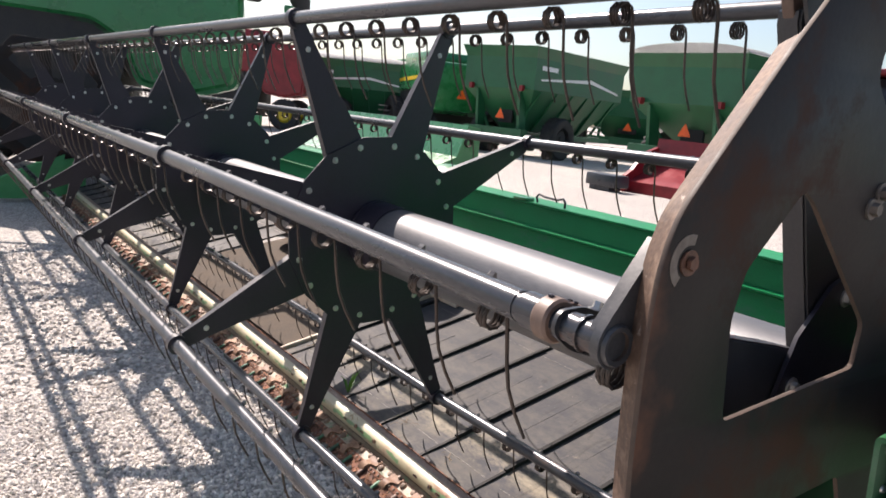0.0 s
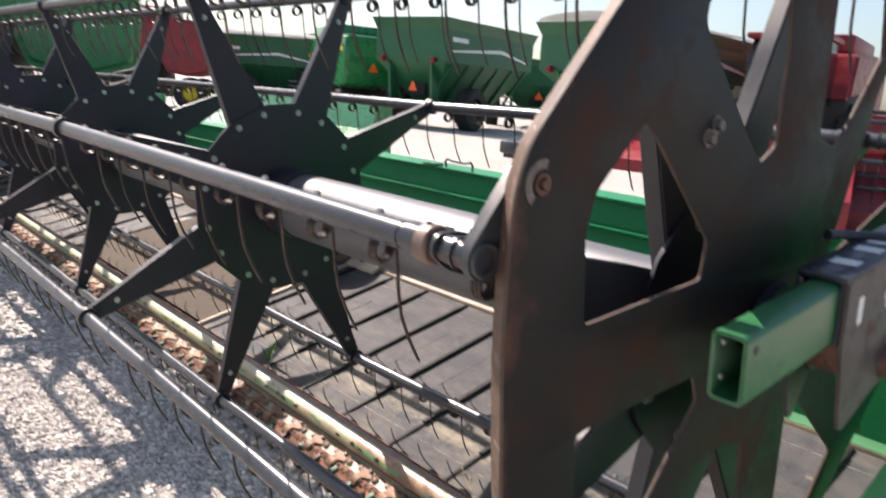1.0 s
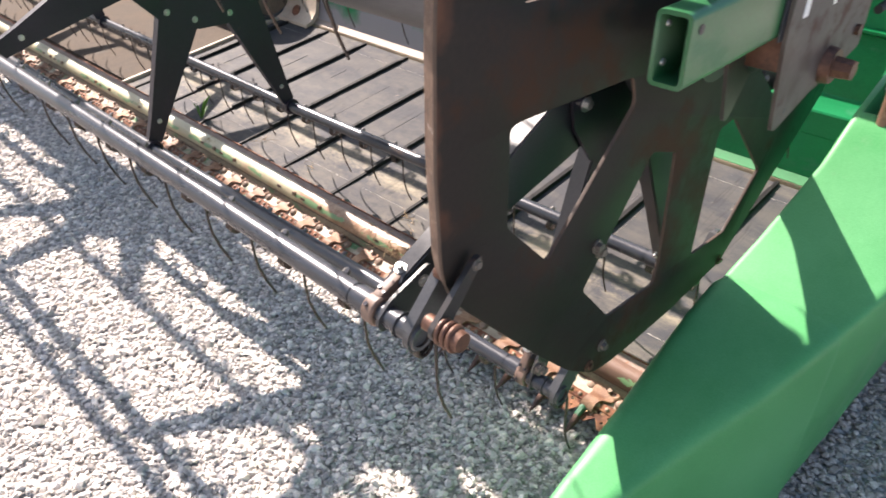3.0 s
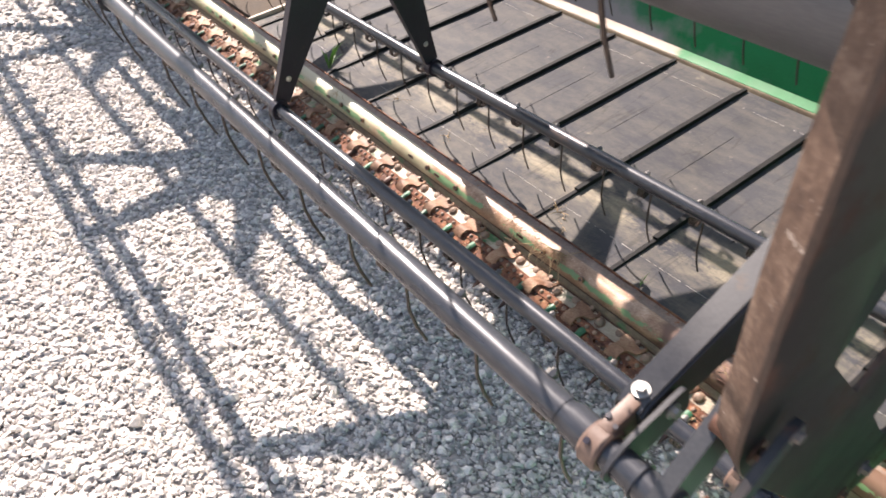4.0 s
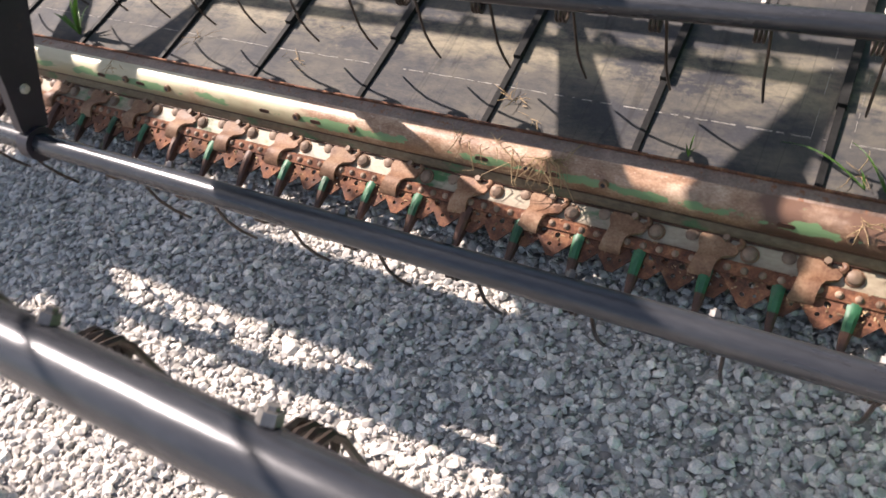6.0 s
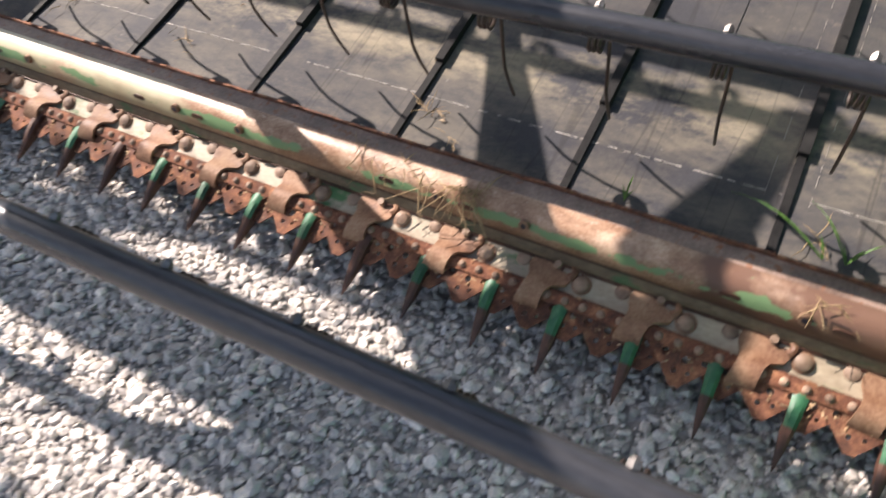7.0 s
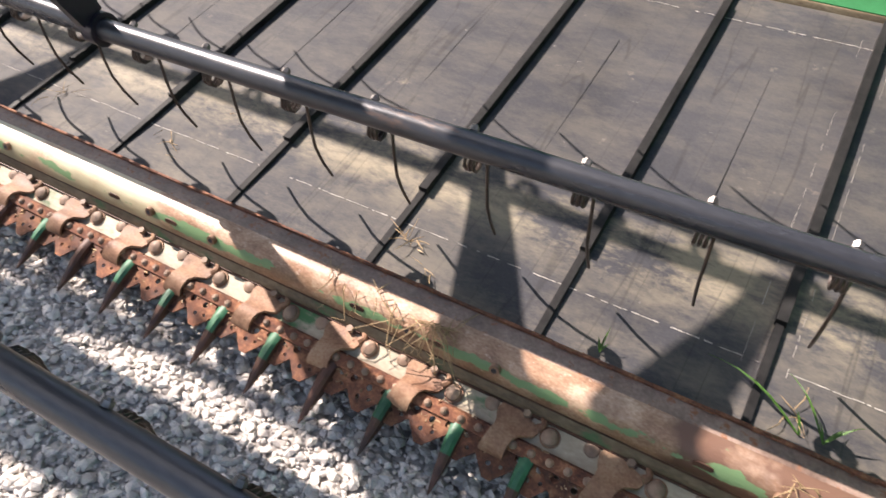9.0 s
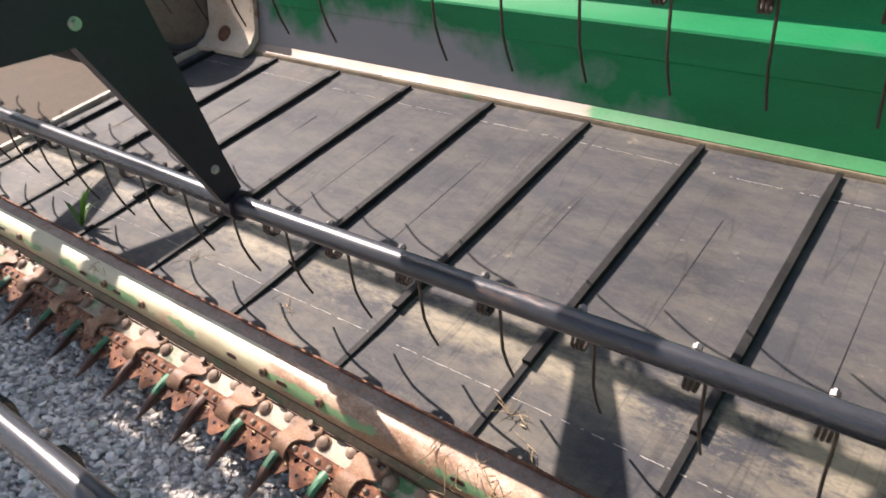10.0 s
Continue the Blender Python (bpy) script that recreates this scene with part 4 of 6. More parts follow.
while x > -5.0:
    ln = rng.uniform(0.02, 0.09)
    d = rng.uniform(-0.0012, 0.0012)
    add_box(bm, (x - ln, 1.8385 + d, 0.181), (x, 1.8440 + d * 0.5, 0.1862 + abs(d)), bevel=0.0006)
    x -= ln * 0.98
tagged(part("rust_lip", bm, M_RUST, cutter, "flaking rusty lip at the belt's edge"), kind="stuff")
# dark strips put in for the darkness of the two recesses
bm = bmesh.new()
add_box(bm, (X0, 1.7775, 0.1286), (X1, 1.7830, 0.1326), bevel=0.0008)
part("joint", bm, M_GUARD, cutter, "dark strip set in the joint")
bm = bmesh.new()
add_box(bm, (X0, 1.7735, 0.1050), (X1, 1.7775, 0.1095), bevel=0.0008)
part("joint", bm, M_GUARD, cutter, "dark strip set in the joint")

# the knife lies in a plane that dips forwards
KN = Matrix.Translation((0, 1.760, 0.098)) @ Matrix.Rotation(radians(30), 4, 'X')   # local -y runs forwards and down


def knife_parts():
    bm = bmesh.new()
    add_prism(bm, [(0.025, -0.010), (0.025, -0.002), (-0.030, -0.002), (-0.032, -0.004), (-0.032, -0.010)], 'x', X0, X1)
    bm.transform(KN)
    part("knife_plate", bm, M_KPLATE, cutter)
    bm = bmesh.new()
    add_box(bm, (X0, -0.040, 0.0035), (X1 - 0.02, -0.021, 0.0075), bevel=0.0008)
    bm.transform(KN)
    part("knife_back", bm, M_RUST, cutter)
    # guards
    bm = bmesh.new()
    sect = [(-0.030, 0.0110, 0.006, -0.012), (-0.050, 0.0095, 0.0100, -0.013), (-0.066, 0.0088, 0.0112, -0.012), (-0.082, 0.0080, 0.0098, -0.011), (-0.106, 0.0058, 0.0052, -0.008), (-0.128, 0.0030, 0.0003, -0.005), (-0.140, 0.0007, -0.002, -0.003)]
    rows = [[bm.verts.new(p) for p in ((-w, y, b), (w, y, b), (w, y, t * 0.6), (w * 0.45, y, t), (-w * 0.45, y, t), (-w, y, t * 0.6))] for y, w, t, b in sect]
    for a, b in zip(rows, rows[1:]):
        for i in range(6):
            f = bm.faces.new((a[i], a[(i + 1) % 6], b[(i + 1) % 6], b[i]))
            f.material_index = 0
    bm.faces.new(rows[0])
    bm.faces.new(rows[-1])
    bmesh.ops.recalc_face_normals(bm, faces=bm.faces)
    plain = mesh_of(bm.copy(), "guard", 35)
    plain.materials.append(M_GUARD)
    for f in bm.faces:
        c = f.calc_center_median()
        if f.normal.z > 0.35 and -0.082 < c.y:
            f.material_index = 1
    painted = mesh_of(bm, "guard", 35)
    painted.materials.append(M_GUARD)
    painted.materials.append(M_GUARDTOP)
    # knife sections with holes and toothed edges
    teeth = 9
    left = [(-0.041 + 0.033 * (i + q * 0.35) / teeth + (0.0014 if q else 0), -0.047 - 0.038 * (i + q * 0.35) / teeth) for i in range(teeth) for q in (0, 1)]
    tip = [(-0.007, -0.0865), (0.007, -0.0865)]
    right = [(-u, v) for u, v in reversed(left)]
    outline = [(-0.0515, -0.018), (-0.0515, -0.041), (-0.046, -0.045)] + left + tip + right + [(0.046, -0.045), (0.0515, -0.041), (0.0515, -0.018)]
    sec = flat_sheet(outline, [round_ring((-0.024, -0.046), 0.0056, 10), round_ring((0.004, -0.048), 0.0050, 10), round_ring((0.028, -0.045), 0.0042, 10), round_ring((-0.006, -0.066), 0.0036, 8), round_ring((0.012, -0.064), 0.0028, 8)], 0.0028)
    sec.shade_flat()
    sec.materials.append(M_RUST)
    # hold-down clips: two rear lobes, a neck, and a tongue that arches over the knife
    bm = bmesh.new()
    plan = [(0.021, -0.016, -0.005, 0.0035), (0.016, -0.024, 0.004, 0.0040), (0.008, -0.027, 0.030, 0.0045), (-0.001, -0.025, 0.038, 0.0060), (-0.009, -0.021, 0.034, 0.0085),
            (-0.016, -0.020, 0.018, 0.0145), (-0.025, -0.021, 0.013, 0.0195), (-0.035, -0.023, 0.011, 0.0200), (-0.045, -0.025, 0.010, 0.0170), (-0.052, -0.027, 0.010, 0.0120), (-0.0555, -0.026, 0.009, 0.0065)]
    rows = [[bm.verts.new((l + (r - l) * k / 6, v, h)) for k in range(7)] for v, l, r, h in plan]
    for p, q in zip(rows, rows[1:]):
        for k in range(6):
            bm.faces.new((p[k], q[k], q[k + 1], p[k + 1]))
    bmesh.ops.recalc_face_normals(bm, faces=bm.faces)
    if sum(f.normal.z for f in bm.faces) < 0:
        bmesh.ops.reverse_faces(bm, faces=bm.faces)
    bmesh.ops.solidify(bm, geom=list(bm.faces), thickness=0.0045)
    bmesh.ops.recalc_face_normals(bm, faces=bm.faces)
    add_rod(bm, (0.014, 0.016, 0.0000), (0.014, 0.016, 0.0040), 0.0090, seg=14, mat=2)
    add_hex(bm, (0.014, 0.016, 0.0035), (0, 0.05, 1), 0.0062, 0.0085, 1, False)
    horn = [(0.034 + 0.006 * math.sin(math.pi * k / 6), 0.004 + 0.017 * k / 6, 0.0035) for k in range(7)]
    add_sweep(bm, horn, [0.0062, 0.0060, 0.0056, 0.0052, 0.0048, 0.0042, 0.0030], 8)
    add_rod(bm, (0.054, 0.001, -0.002), (0.054, 0.001, 0.0025), 0.0150, 0.0140, seg=20)
    add_dome(bm, (0.054, 0.001, 0.0025), (0, 0, 1), 0.0122, 0.0075, 1)
    add_dome(bm, (-0.038, 0.009, -0.001), (0, 0, 1), 0.0115, 0.0060, 1)
    add_rod(bm, (-0.012, -0.012, 0.0085), (-0.012, -0.0115, 0.0092), 0.0036, seg=8, mat=2)
    clip = mesh_of(bm, "hold_down_clip", 40)
    clip.materials.append(M_CLIP)
    clip.materials.append(M_CLIPBOLT)
    clip.materials.append(M_GUARD)
    bm = bmesh.new()
    add_dome(bm, (0, 0, 0), (0, 0, 1), 0.0062, 0.0058)
    rivet = mesh_of(bm, "rivet", 40)
    rivet.materials.append(M_CLIPBOLT)
    x, i = -0.270, 0
    rng = random.Random(7)
    while x > X0 + 0.1:
        g = painted if rng.random() < 0.7 else plain
        part("guard", g, M_GUARD, cutter, at=Matrix.Translation((x, 0, 0)) @ KN @ pose(0, 0, 0, 0, 0, rng.uniform(-2.5, 2.5)))
        part("knife_section", sec, M_RUST, cutter, at=Matrix.Translation((x - 0.040, 0, 0)) @ KN @ Matrix.Translation((0, 0, 0.0022)))
        part("ledger_plate", sec, M_RUST, cutter, at=Matrix.Translation((x + 0.0133, 0, 0)) @ KN @ pose(0, 0.004, -0.0035, 0, 0, rng.uniform(-2, 2)))
        if x > -4.2:
            for u in (-0.078, -0.052, -0.025, 0.002):
                part("rivet", rivet, M_CLIP, cutter, at=Matrix.Translation((x + u, 0, 0)) @ KN @ Matrix.Translation((0, -0.0305, 0.0072)))
        x -= 0.1067
    x = -0.36
    while x > X0 + 0.1:
        part("hold_down_clip", clip, M_CLIP, cutter, at=Matrix.Translation((x, 0, 0)) @ KN @ pose(0, 0, -0.002, 0, 0, rng.uniform(-4, 4)))
        x -= 0.1475


knife_parts()


def bar_bolts():
    bm = bmesh.new()
    w = Vector((0, -1, 0.15)).normalized()
    add_rod(bm, (0, 0, 0), w * 0.007, 0.0085, 0.0078, seg=14)
    add_rod(bm, w * 0.0071, w * 0.0073, 0.0042, seg=10, mat=1)
    bolt = mesh_of(bm, "bar_bolt", 40)
    bolt.materials.append(M_BUSH)
    bolt.materials.append(M_BLACK)
    bm = bmesh.new()
    ring = [(0.0095 * math.cos(i * math.pi / 7) + (0.004 if i < 4 or i > 10 else -0.004), 0.0052 * math.sin(i * math.pi / 7)) for i in range(14)]
    add_prism(bm, ring, 'y', -0.0012, 0.0006)
    slot = mesh_of(bm, "slot", 0)
    slot.materials.append(M_GUARD)
    x = -0.1045
    while x > X0:
        for dx, me, z in ((0, bolt, 0.158), (0.140, bolt, 0.158), (0.046, slot, 0.154), (-0.090, slot, 0.154)):
            y = 1.7812 if me is bolt else 1.7800
            if X0 < x + dx < X1 - 0.01:
                part("bar_bolt" if me is bolt else "slot", me, M_BUSH, bar, at=(x + dx, y - 0.0006, z))
        x -= 0.5145


bar_bolts()

# ---- draper belts ----
DY0, DZ0, DY1, DZ1 = 1.838, 0.174, 2.742, 0.398
SLOPE = math.atan2(DZ1 - DZ0, DY1 - DY0)
DK = Matrix.Translation((0, DY0, DZ0)) @ Matrix.Rotation(SLOPE, 4, 'X')
LEN = math.hypot(DZ1 - DZ0, DY1 - DY0)


def belt(x0, x1, label):
    ob = thing("draper_belt", ((x0 + x1) / 2, DY0, DZ0), label, "belt", "draper belts of the header")
    bm = bmesh.new()
    n, m = 40, 24
    rows = []
    for i in range(n + 1):
        x = x0 + (x1 - x0) * i / n
        row = []
        for j in range(m + 1):
            y = LEN * j / m
            z = -0.0025 * math.exp(-((y - 0.13) / 0.07) ** 2) + 0.003 * noise.noise((x * 2.2, y * 3.0, 0.3))
            row.append(bm.verts.new((x, y, z)))
        rows.append(row)
    for i in range(n):
        for j in range(m):
            bm.faces.new((rows[i][j], rows[i + 1][j], rows[i + 1][j + 1], rows[i][j + 1]))
    r = bmesh.ops.extrude_face_region(bm, geom=list(bm.faces))
    bmesh.ops.translate(bm, vec=(0, 0, -0.012), verts=[v for v in r["geom"] if isinstance(v, bmesh.types.BMVert)])
    bmesh.ops.recalc_face_normals(bm, faces=bm.faces)
    bm.transform(DK)
    part("belt", bm, M_BELT, ob)
    # slats
    bm = bmesh.new()
    for y0, y1, w, h in ((0.002, 0.175, 0.0066, 0.0060), (0.175, LEN - 0.055, 0.0085, 0.0140), (LEN - 0.055, LEN - 0.004, 0.0070, 0.0100)):
        add_prism(bm, [(-w, -0.008), (w, -0.008), (w * 0.86, h), (-w * 0.86, h)], 'y', y0, y1)
    bm.transform(Matrix.Translation((0, DY0, DZ0)) @ Matrix.Rotation(SLOPE, 4, 'X'))
    slat = mesh_of(bm, "slat", 0)
    slat.materials.append(M_SLAT)
    x = -0.3975
    while x > X0:
        if x1 + 0.02 < x < x0 - 0.02:
            part("slat", slat, M_SLAT, ob, at=(x, 0, 0))
        x -= 0.2845
    # a shallow crease midway between the slats
    bm = bmesh.new()
    add_box(bm, (-0.0004, 0.30, -0.006), (0.0004, LEN - 0.24, 0.0004))
    bm.transform(DK)
    crease = mesh_of(bm, "crease", 0)
    crease.materials.append(M_CREASE)
    x = -0.3975 - 0.150
    while x > X0:
        if x1 + 0.02 < x < x0 - 0.02:
            part("crease", crease, M_CREASE, ob, at=(x, 0, 0))
        x -= 0.2845
    # stitched seams, broken by wear
    rng = random.Random(3)
    for y in (0.108, LEN - 0.090):
        bm = bmesh.new()
        x = x0
        while x > x1 + 0.02:
            ln = rng.uniform(0.003, 0.016)
            yy = y + 0.0016 * noise.noise((x * 22.0, y, 1.0)) + rng.uniform(-0.0004, 0.0004)
            wd = rng.uniform(0.0004, 0.0010)
            if rng.random() < 0.72 + 0.5 * noise.noise((x * 3.0, y * 9.0, 5.0)):
                dz = -0.0025 * math.exp(-((y - 0.13) / 0.07) ** 2) + 0.003 * noise.noise((x * 2.2, y * 3.0, 0.3))
                add_box(bm, (x - ln, yy - wd, dz - 0.001), (x, yy + wd, dz + 0.0007))
            x -= ln + rng.uniform(-0.004, 0.0035)
        bm.transform(DK)
        tagged(part("seam", bm, M_STITCH, ob, "worn white stitched seam", smooth=0), kind="stuff")
    # the belt's splice beside one slat
    for xs in (-0.712, -0.654):
        if not x1 < xs < x0:
            continue
        bm = bmesh.new()
        y = 0.10
        while y < LEN - 0.08:
            ln = rng.uniform(0.006, 0.03)
            if rng.random() < 0.5:
                w = rng.uniform(0.0002, 0.0004)
                dz = -0.0025 * math.exp(-((y - 0.13) / 0.07) ** 2) + 0.003 * noise.noise((xs * 2.2, y * 3.0, 0.3))
                add_box(bm, (xs - w, y, dz - 0.002), (xs + w, y + ln, dz + 0.0009))
            y += ln
        bm.transform(DK)
        tagged(part("splice_line", bm, M_STITCH, ob, "thin pale splice line", smooth=0), kind="stuff")
    return ob


belt(-0.12, -3.03, "dusty black rubber draper belt with raised cross slats")
belt(-4.95, X_FAR, "dusty black rubber draper belt with raised cross slats")
centre = thing("centre_feed_belt", (-4.0, 2.3, 0.2), "brown worn feed belt between the draper belts", "belt")
bm = bmesh.new()
add_box(bm, (-4.92, 1.86, -0.02), (-3.06, 2.72, 0.0))
bm.transform(Matrix.Translation((0, 0, 0.19)) @ Matrix.Translation((0, 1.86, 0)) @ Matrix.Rotation(SLOPE * 0.8, 4, 'X') @ Matrix.Translation((0, -1.86, 0)))
part("belt", bm, material("brown_feed_belt", [(0.060, 0.048, 0.038), (0.115, 0.092, 0.072)], 0.8, scale=5, bump=0.001, spec=0.08), centre)
bm = bmesh.new()
add_box(bm, (-3.052, 0.0, -0.004), (-3.036, LEN, 0.016), bevel=0.003)
bm.transform(DK)
part("edge_strip", bm, M_LEDGE, centre, "pale worn edge strip")
drum = thing("feed_drum", (-4.0, 2.70, 0.5), "rusty brown feed drum behind the centre belt", "drum")
bm = bmesh.new()
add_rod(bm, (-4.85, 2.66, 0.555), (-3.085, 2.66, 0.555), 0.15, seg=40)
part("drum", bm, M_BARTOP, drum)
bm = bmesh.new()
add_rod(bm, (-3.083, 2.66, 0.555), (-3.055, 2.66, 0.555), 0.155, seg=40)
part("end_cap", bm, material("dusty_brown_drum", [(0.13, 0.088, 0.062), (0.27, 0.19, 0.14)], 0.7, scale=6, bump=0.001), drum, "dusty brown drum end")
bm = bmesh.new()
add_sweep(bm, [(-3.056, 2.66 + 0.152 * math.cos(2 * math.pi * k / 40), 0.555 + 0.152 * math.sin(2 * math.pi * k / 40)) for k in range(40)], 0.011, 8, closed=True)
part("end_ring", bm, M_DUSTY, drum)

# ---- back frame of the header ----
back = thing("back_sheet", (-4.5, 2.9, 0.0), "glossy green steel back sheet and top beam of the header", "back sheet")
XE = -0.02
bm = bmesh.new()
add_prism(bm, [(2.746, 0.406), (2.748, 0.409), (2.752, 0.4095), (2.752, 0.380), (2.746, 0.380)], 'x', X0, XE)
part("ledge", bm, M_FLANGE, back, "brown stained ledge")
bm = bmesh.new()
add_prism(bm, [(2.754, 0.380), (2.754, 0.411), (2.764, 0.418), (2.778, 0.433), (2.778, 0.380)], 'x', X0, XE)
part("ledge_riser", bm, M_RISER, back, "green strip worn to pale primer far along")
bm = bmesh.new()
add_prism(bm, [(2.781, 0.30), (2.781, 0.435), (2.788, 0.495), (2.790, 0.562), (2.7875, 0.565), (2.790, 0.632), (2.793, 0.638), (2.862, 0.672), (2.868, 0.678), (2.892, 0.862), (2.862, 0.872), (2.862, 0.880), (2.895, 0.884), (2.905, 0.985), (2.880, 0.992), (2.880, 1.000), (3.05, 1.004), (3.05, 0.985), (2.925, 0.978), (2.925, 0.30)], 'x', X0, XE)
part("sheet", bm, M_SHEET, back, smooth=20)
for x in (-1.0, -2.6, -4.2, -5.8, -7.4):
    bm = bmesh.new()
    add_box(bm, (x - 0.05, 2.872, 1.001), (x + 0.05, 2.93, 1.016), bevel=0.004)
    part("tab", bm, M_GREEN, back)
bm = bmesh.new()
add_sweep(bm, [(-2.50, 2.905, 1.004), (-2.505, 2.90, 1.030), (-2.49, 2.90, 1.045), (-2.45, 2.90, 1.038), (-2.36, 2.90, 1.036), (-2.32, 2.90, 1.046), (-2.305, 2.90, 1.030), (-2.31, 2.905, 1.004)], 0.006, 8)
part("loop", bm, M_BLACK, back)
bm = bmesh.new()
add_prism(bm, [(2.70, 0.392), (2.742, 0.408), (2.776, 0.445), (2.786, 0.60), (2.766, 0.60), (2.760, 0.47), (2.732, 0.428), (2.70, 0.408)], 'x', -3.045, -2.80)
part("side_plate", bm, M_LEDGE, back, "cream plate with a rust patch")
bm = bmesh.new()
add_rod(bm, (-2.945, 2.748, 0.449), (-2.945, 2.742, 0.4525), 0.028, seg=18)
part("rust_scab", bm, M_RUST, back, "flaking rust patch")

# ---- end sheet, divider, reel arm ----
end = thing("end_sheet", (-0.10, 2.4, 0.1), "green steel end panel of the header", "end panel")
bm = bmesh.new()
add_prism(bm, [(1.80, 0.08), (2.95, 0.08), (2.95, 1.20), (2.52, 1.14), (2.27, 0.95), (2.05, 0.62), (1.80, 0.30)], 'x', -0.1085, -0.1045)
part("panel", bm, M_SHEET, end)
bm = bmesh.new()
add_prism(bm, [(1.82, 0.17), (2.78, 0.405), (2.78, 0.43), (1.82, 0.20)], 'x', -0.16, -0.109)
part("seal_strip", bm, M_SHEET, end)

divider = thing("crop_divider", (0.0, 1.9, 0.0), "scuffed green plastic crop divider at the header's end", "divider")


def corner(p, q, r, radius, n=5):
    """Points of a rounded corner at q between p and r."""
    p, q, r = Vector(p), Vector(q), Vector(r)
    a, c = (p - q).normalized(), (r - q).normalized()
    d = min(radius, (p - q).length * 0.45, (r - q).length * 0.45)
    pts = []
    for k in range(n + 1):
        u = k / n
        pts.append((q + a * d) * (1 - u) ** 2 + q * 2 * u * (1 - u) + (q + c * d) * u * u)
    return pts


def shell(stations, pocket=None, inner_round=0.014, ridge_round=0.020):
    """A cover with a flat top: stations of y, inner shoulder, outer ridge, top z, bottom z, outer foot."""
    bm = bmesh.new()
    rows = []
    for y, xi, xr, zt, zb, foot in stations:
        inner, outer = (xi, zt), (xr, zt - 0.006)
        lo_in, lo_out = (xi - 0.012, zb), (foot, zb)
        prof = [Vector(lo_in), Vector(lo_in).lerp(Vector(inner), 0.5)] + corner(lo_in, inner, outer, min(inner_round, abs(xr - xi) * 0.22))
        width = xr - xi
        at = [(xi + width * u) for u in (0.25, 0.5, 0.75)] if pocket is None or width < 0.2 else [pocket[0], pocket[1], pocket[1] + (xr - pocket[1]) * 0.5]
        prof += [Vector((x, zt - 0.006 * (x - xi) / width)) for x in at]
        prof += corner(inner, outer, lo_out, min(ridge_round, abs(width) * 0.22)) + [Vector(outer).lerp(Vector(lo_out), 0.45), Vector(lo_out)]
        rows.append([bm.verts.new((x, y, z)) for x, z in prof])
    sunk = []
    for k, (a, c) in enumerate(zip(rows, rows[1:])):
        for i in range(len(a) - 1):
            face = bm.faces.new((a[i], a[i + 1], c[i + 1], c[i]))
            if pocket and i == 8 and pocket[2] - 1e-6 <= stations[k][0] < pocket[3] - 1e-6:
                sunk.append(face)
        bm.faces.new((a[-1], a[0], c[0], c[-1]))
    bm.faces.new(rows[0])
    bm.faces.new(rows[-1][::-1])
    bmesh.ops.recalc_face_normals(bm, faces=bm.faces)
    if sunk:
        deep = bmesh.ops.extrude_face_region(bm, geom=sunk)
        low = [v for v in deep["geom"] if isinstance(v, bmesh.types.BMVert)]
        bmesh.ops.delete(bm, geom=sunk, context='FACES')
        for v in low:
            v.co.z = pocket[4]
    return bm


NOSE = [(0.86, -0.115, -0.090, 0.10, 0.05, -0.090), (1.00, -0.150, -0.082, 0.19, 0.03, -0.075), (1.25, -0.160, -0.072, 0.315, 0.03, -0.055), (1.42, -0.166, -0.020, 0.390, 0.04, 0.000),
        (1.575, -0.174, 0.034, 0.457, 0.05, 0.045), (1.66, -0.177, 0.058, 0.494, 0.06, 0.066), (1.745, -0.175, 0.082, 0.531, 0.07, 0.083), (1.770, -0.168, 0.084, 0.536, 0.07, 0.083)]
COVER = [(1.60, -0.166, 0.036, 0.456, 0.06, 0.045), (1.745, -0.165, 0.078, 0.521, 0.07, 0.076), (1.80, -0.158, 0.096, 0.556, 0.08, 0.078), (1.863, -0.147, 0.117, 0.600, 0.09, 0.080), (1.93, -0.130, 0.140, 0.672, 0.09, 0.083),
         (1.99, -0.110, 0.150, 0.750, 0.10, 0.085), (2.045, -0.104, 0.155, 0.815, 0.10, 0.087), (2.080, -0.102, 0.158, 0.845, 0.10, 0.088), (2.195, -0.102, 0.160, 0.900, 0.11, 0.090), (2.26, -0.102, 0.162, 0.922, 0.11, 0.092),
         (2.40, -0.102, 0.165, 0.962, 0.12, 0.095), (2.75, -0.100, 0.165, 1.018, 0.12, 0.105), (3.2, -0.095, 0.165, 1.05, 0.12, 0.115), (4.0, -0.080, 0.165, 1.12, 0.12, 0.125)]
part("nose", shell(NOSE, None, 0.032, 0.030), M_PLASTIC, divider, smooth=32)
part("cover", shell(COVER, (-0.087, -0.006, 2.080, 2.195, 0.56)), M_PLASTIC, divider, smooth=32)
bm = bmesh.new()
add_box(bm, (-0.082, 2.80, 1.035), (0.150, 3.70, 1.46), bevel=0.030)
part("rear_shield", bm, M_PLASTIC, divider, "taller green shield behind the cover")
# black strip added for the dark gap under the shield
bm = bmesh.new()
add_box(bm, (-0.090, 2.785, 1.018), (0.155, 3.70, 1.040), bevel=0.004)
part("gap_strip", bm, M_TYRE, divider, "black strip for the gap under the shield")


def mirrored(stations):
    return [(y, -8.94 - xi, -8.94 - xr, zt, zb, -8.94 - foot) for y, xi, xr, zt, zb, foot in stations]


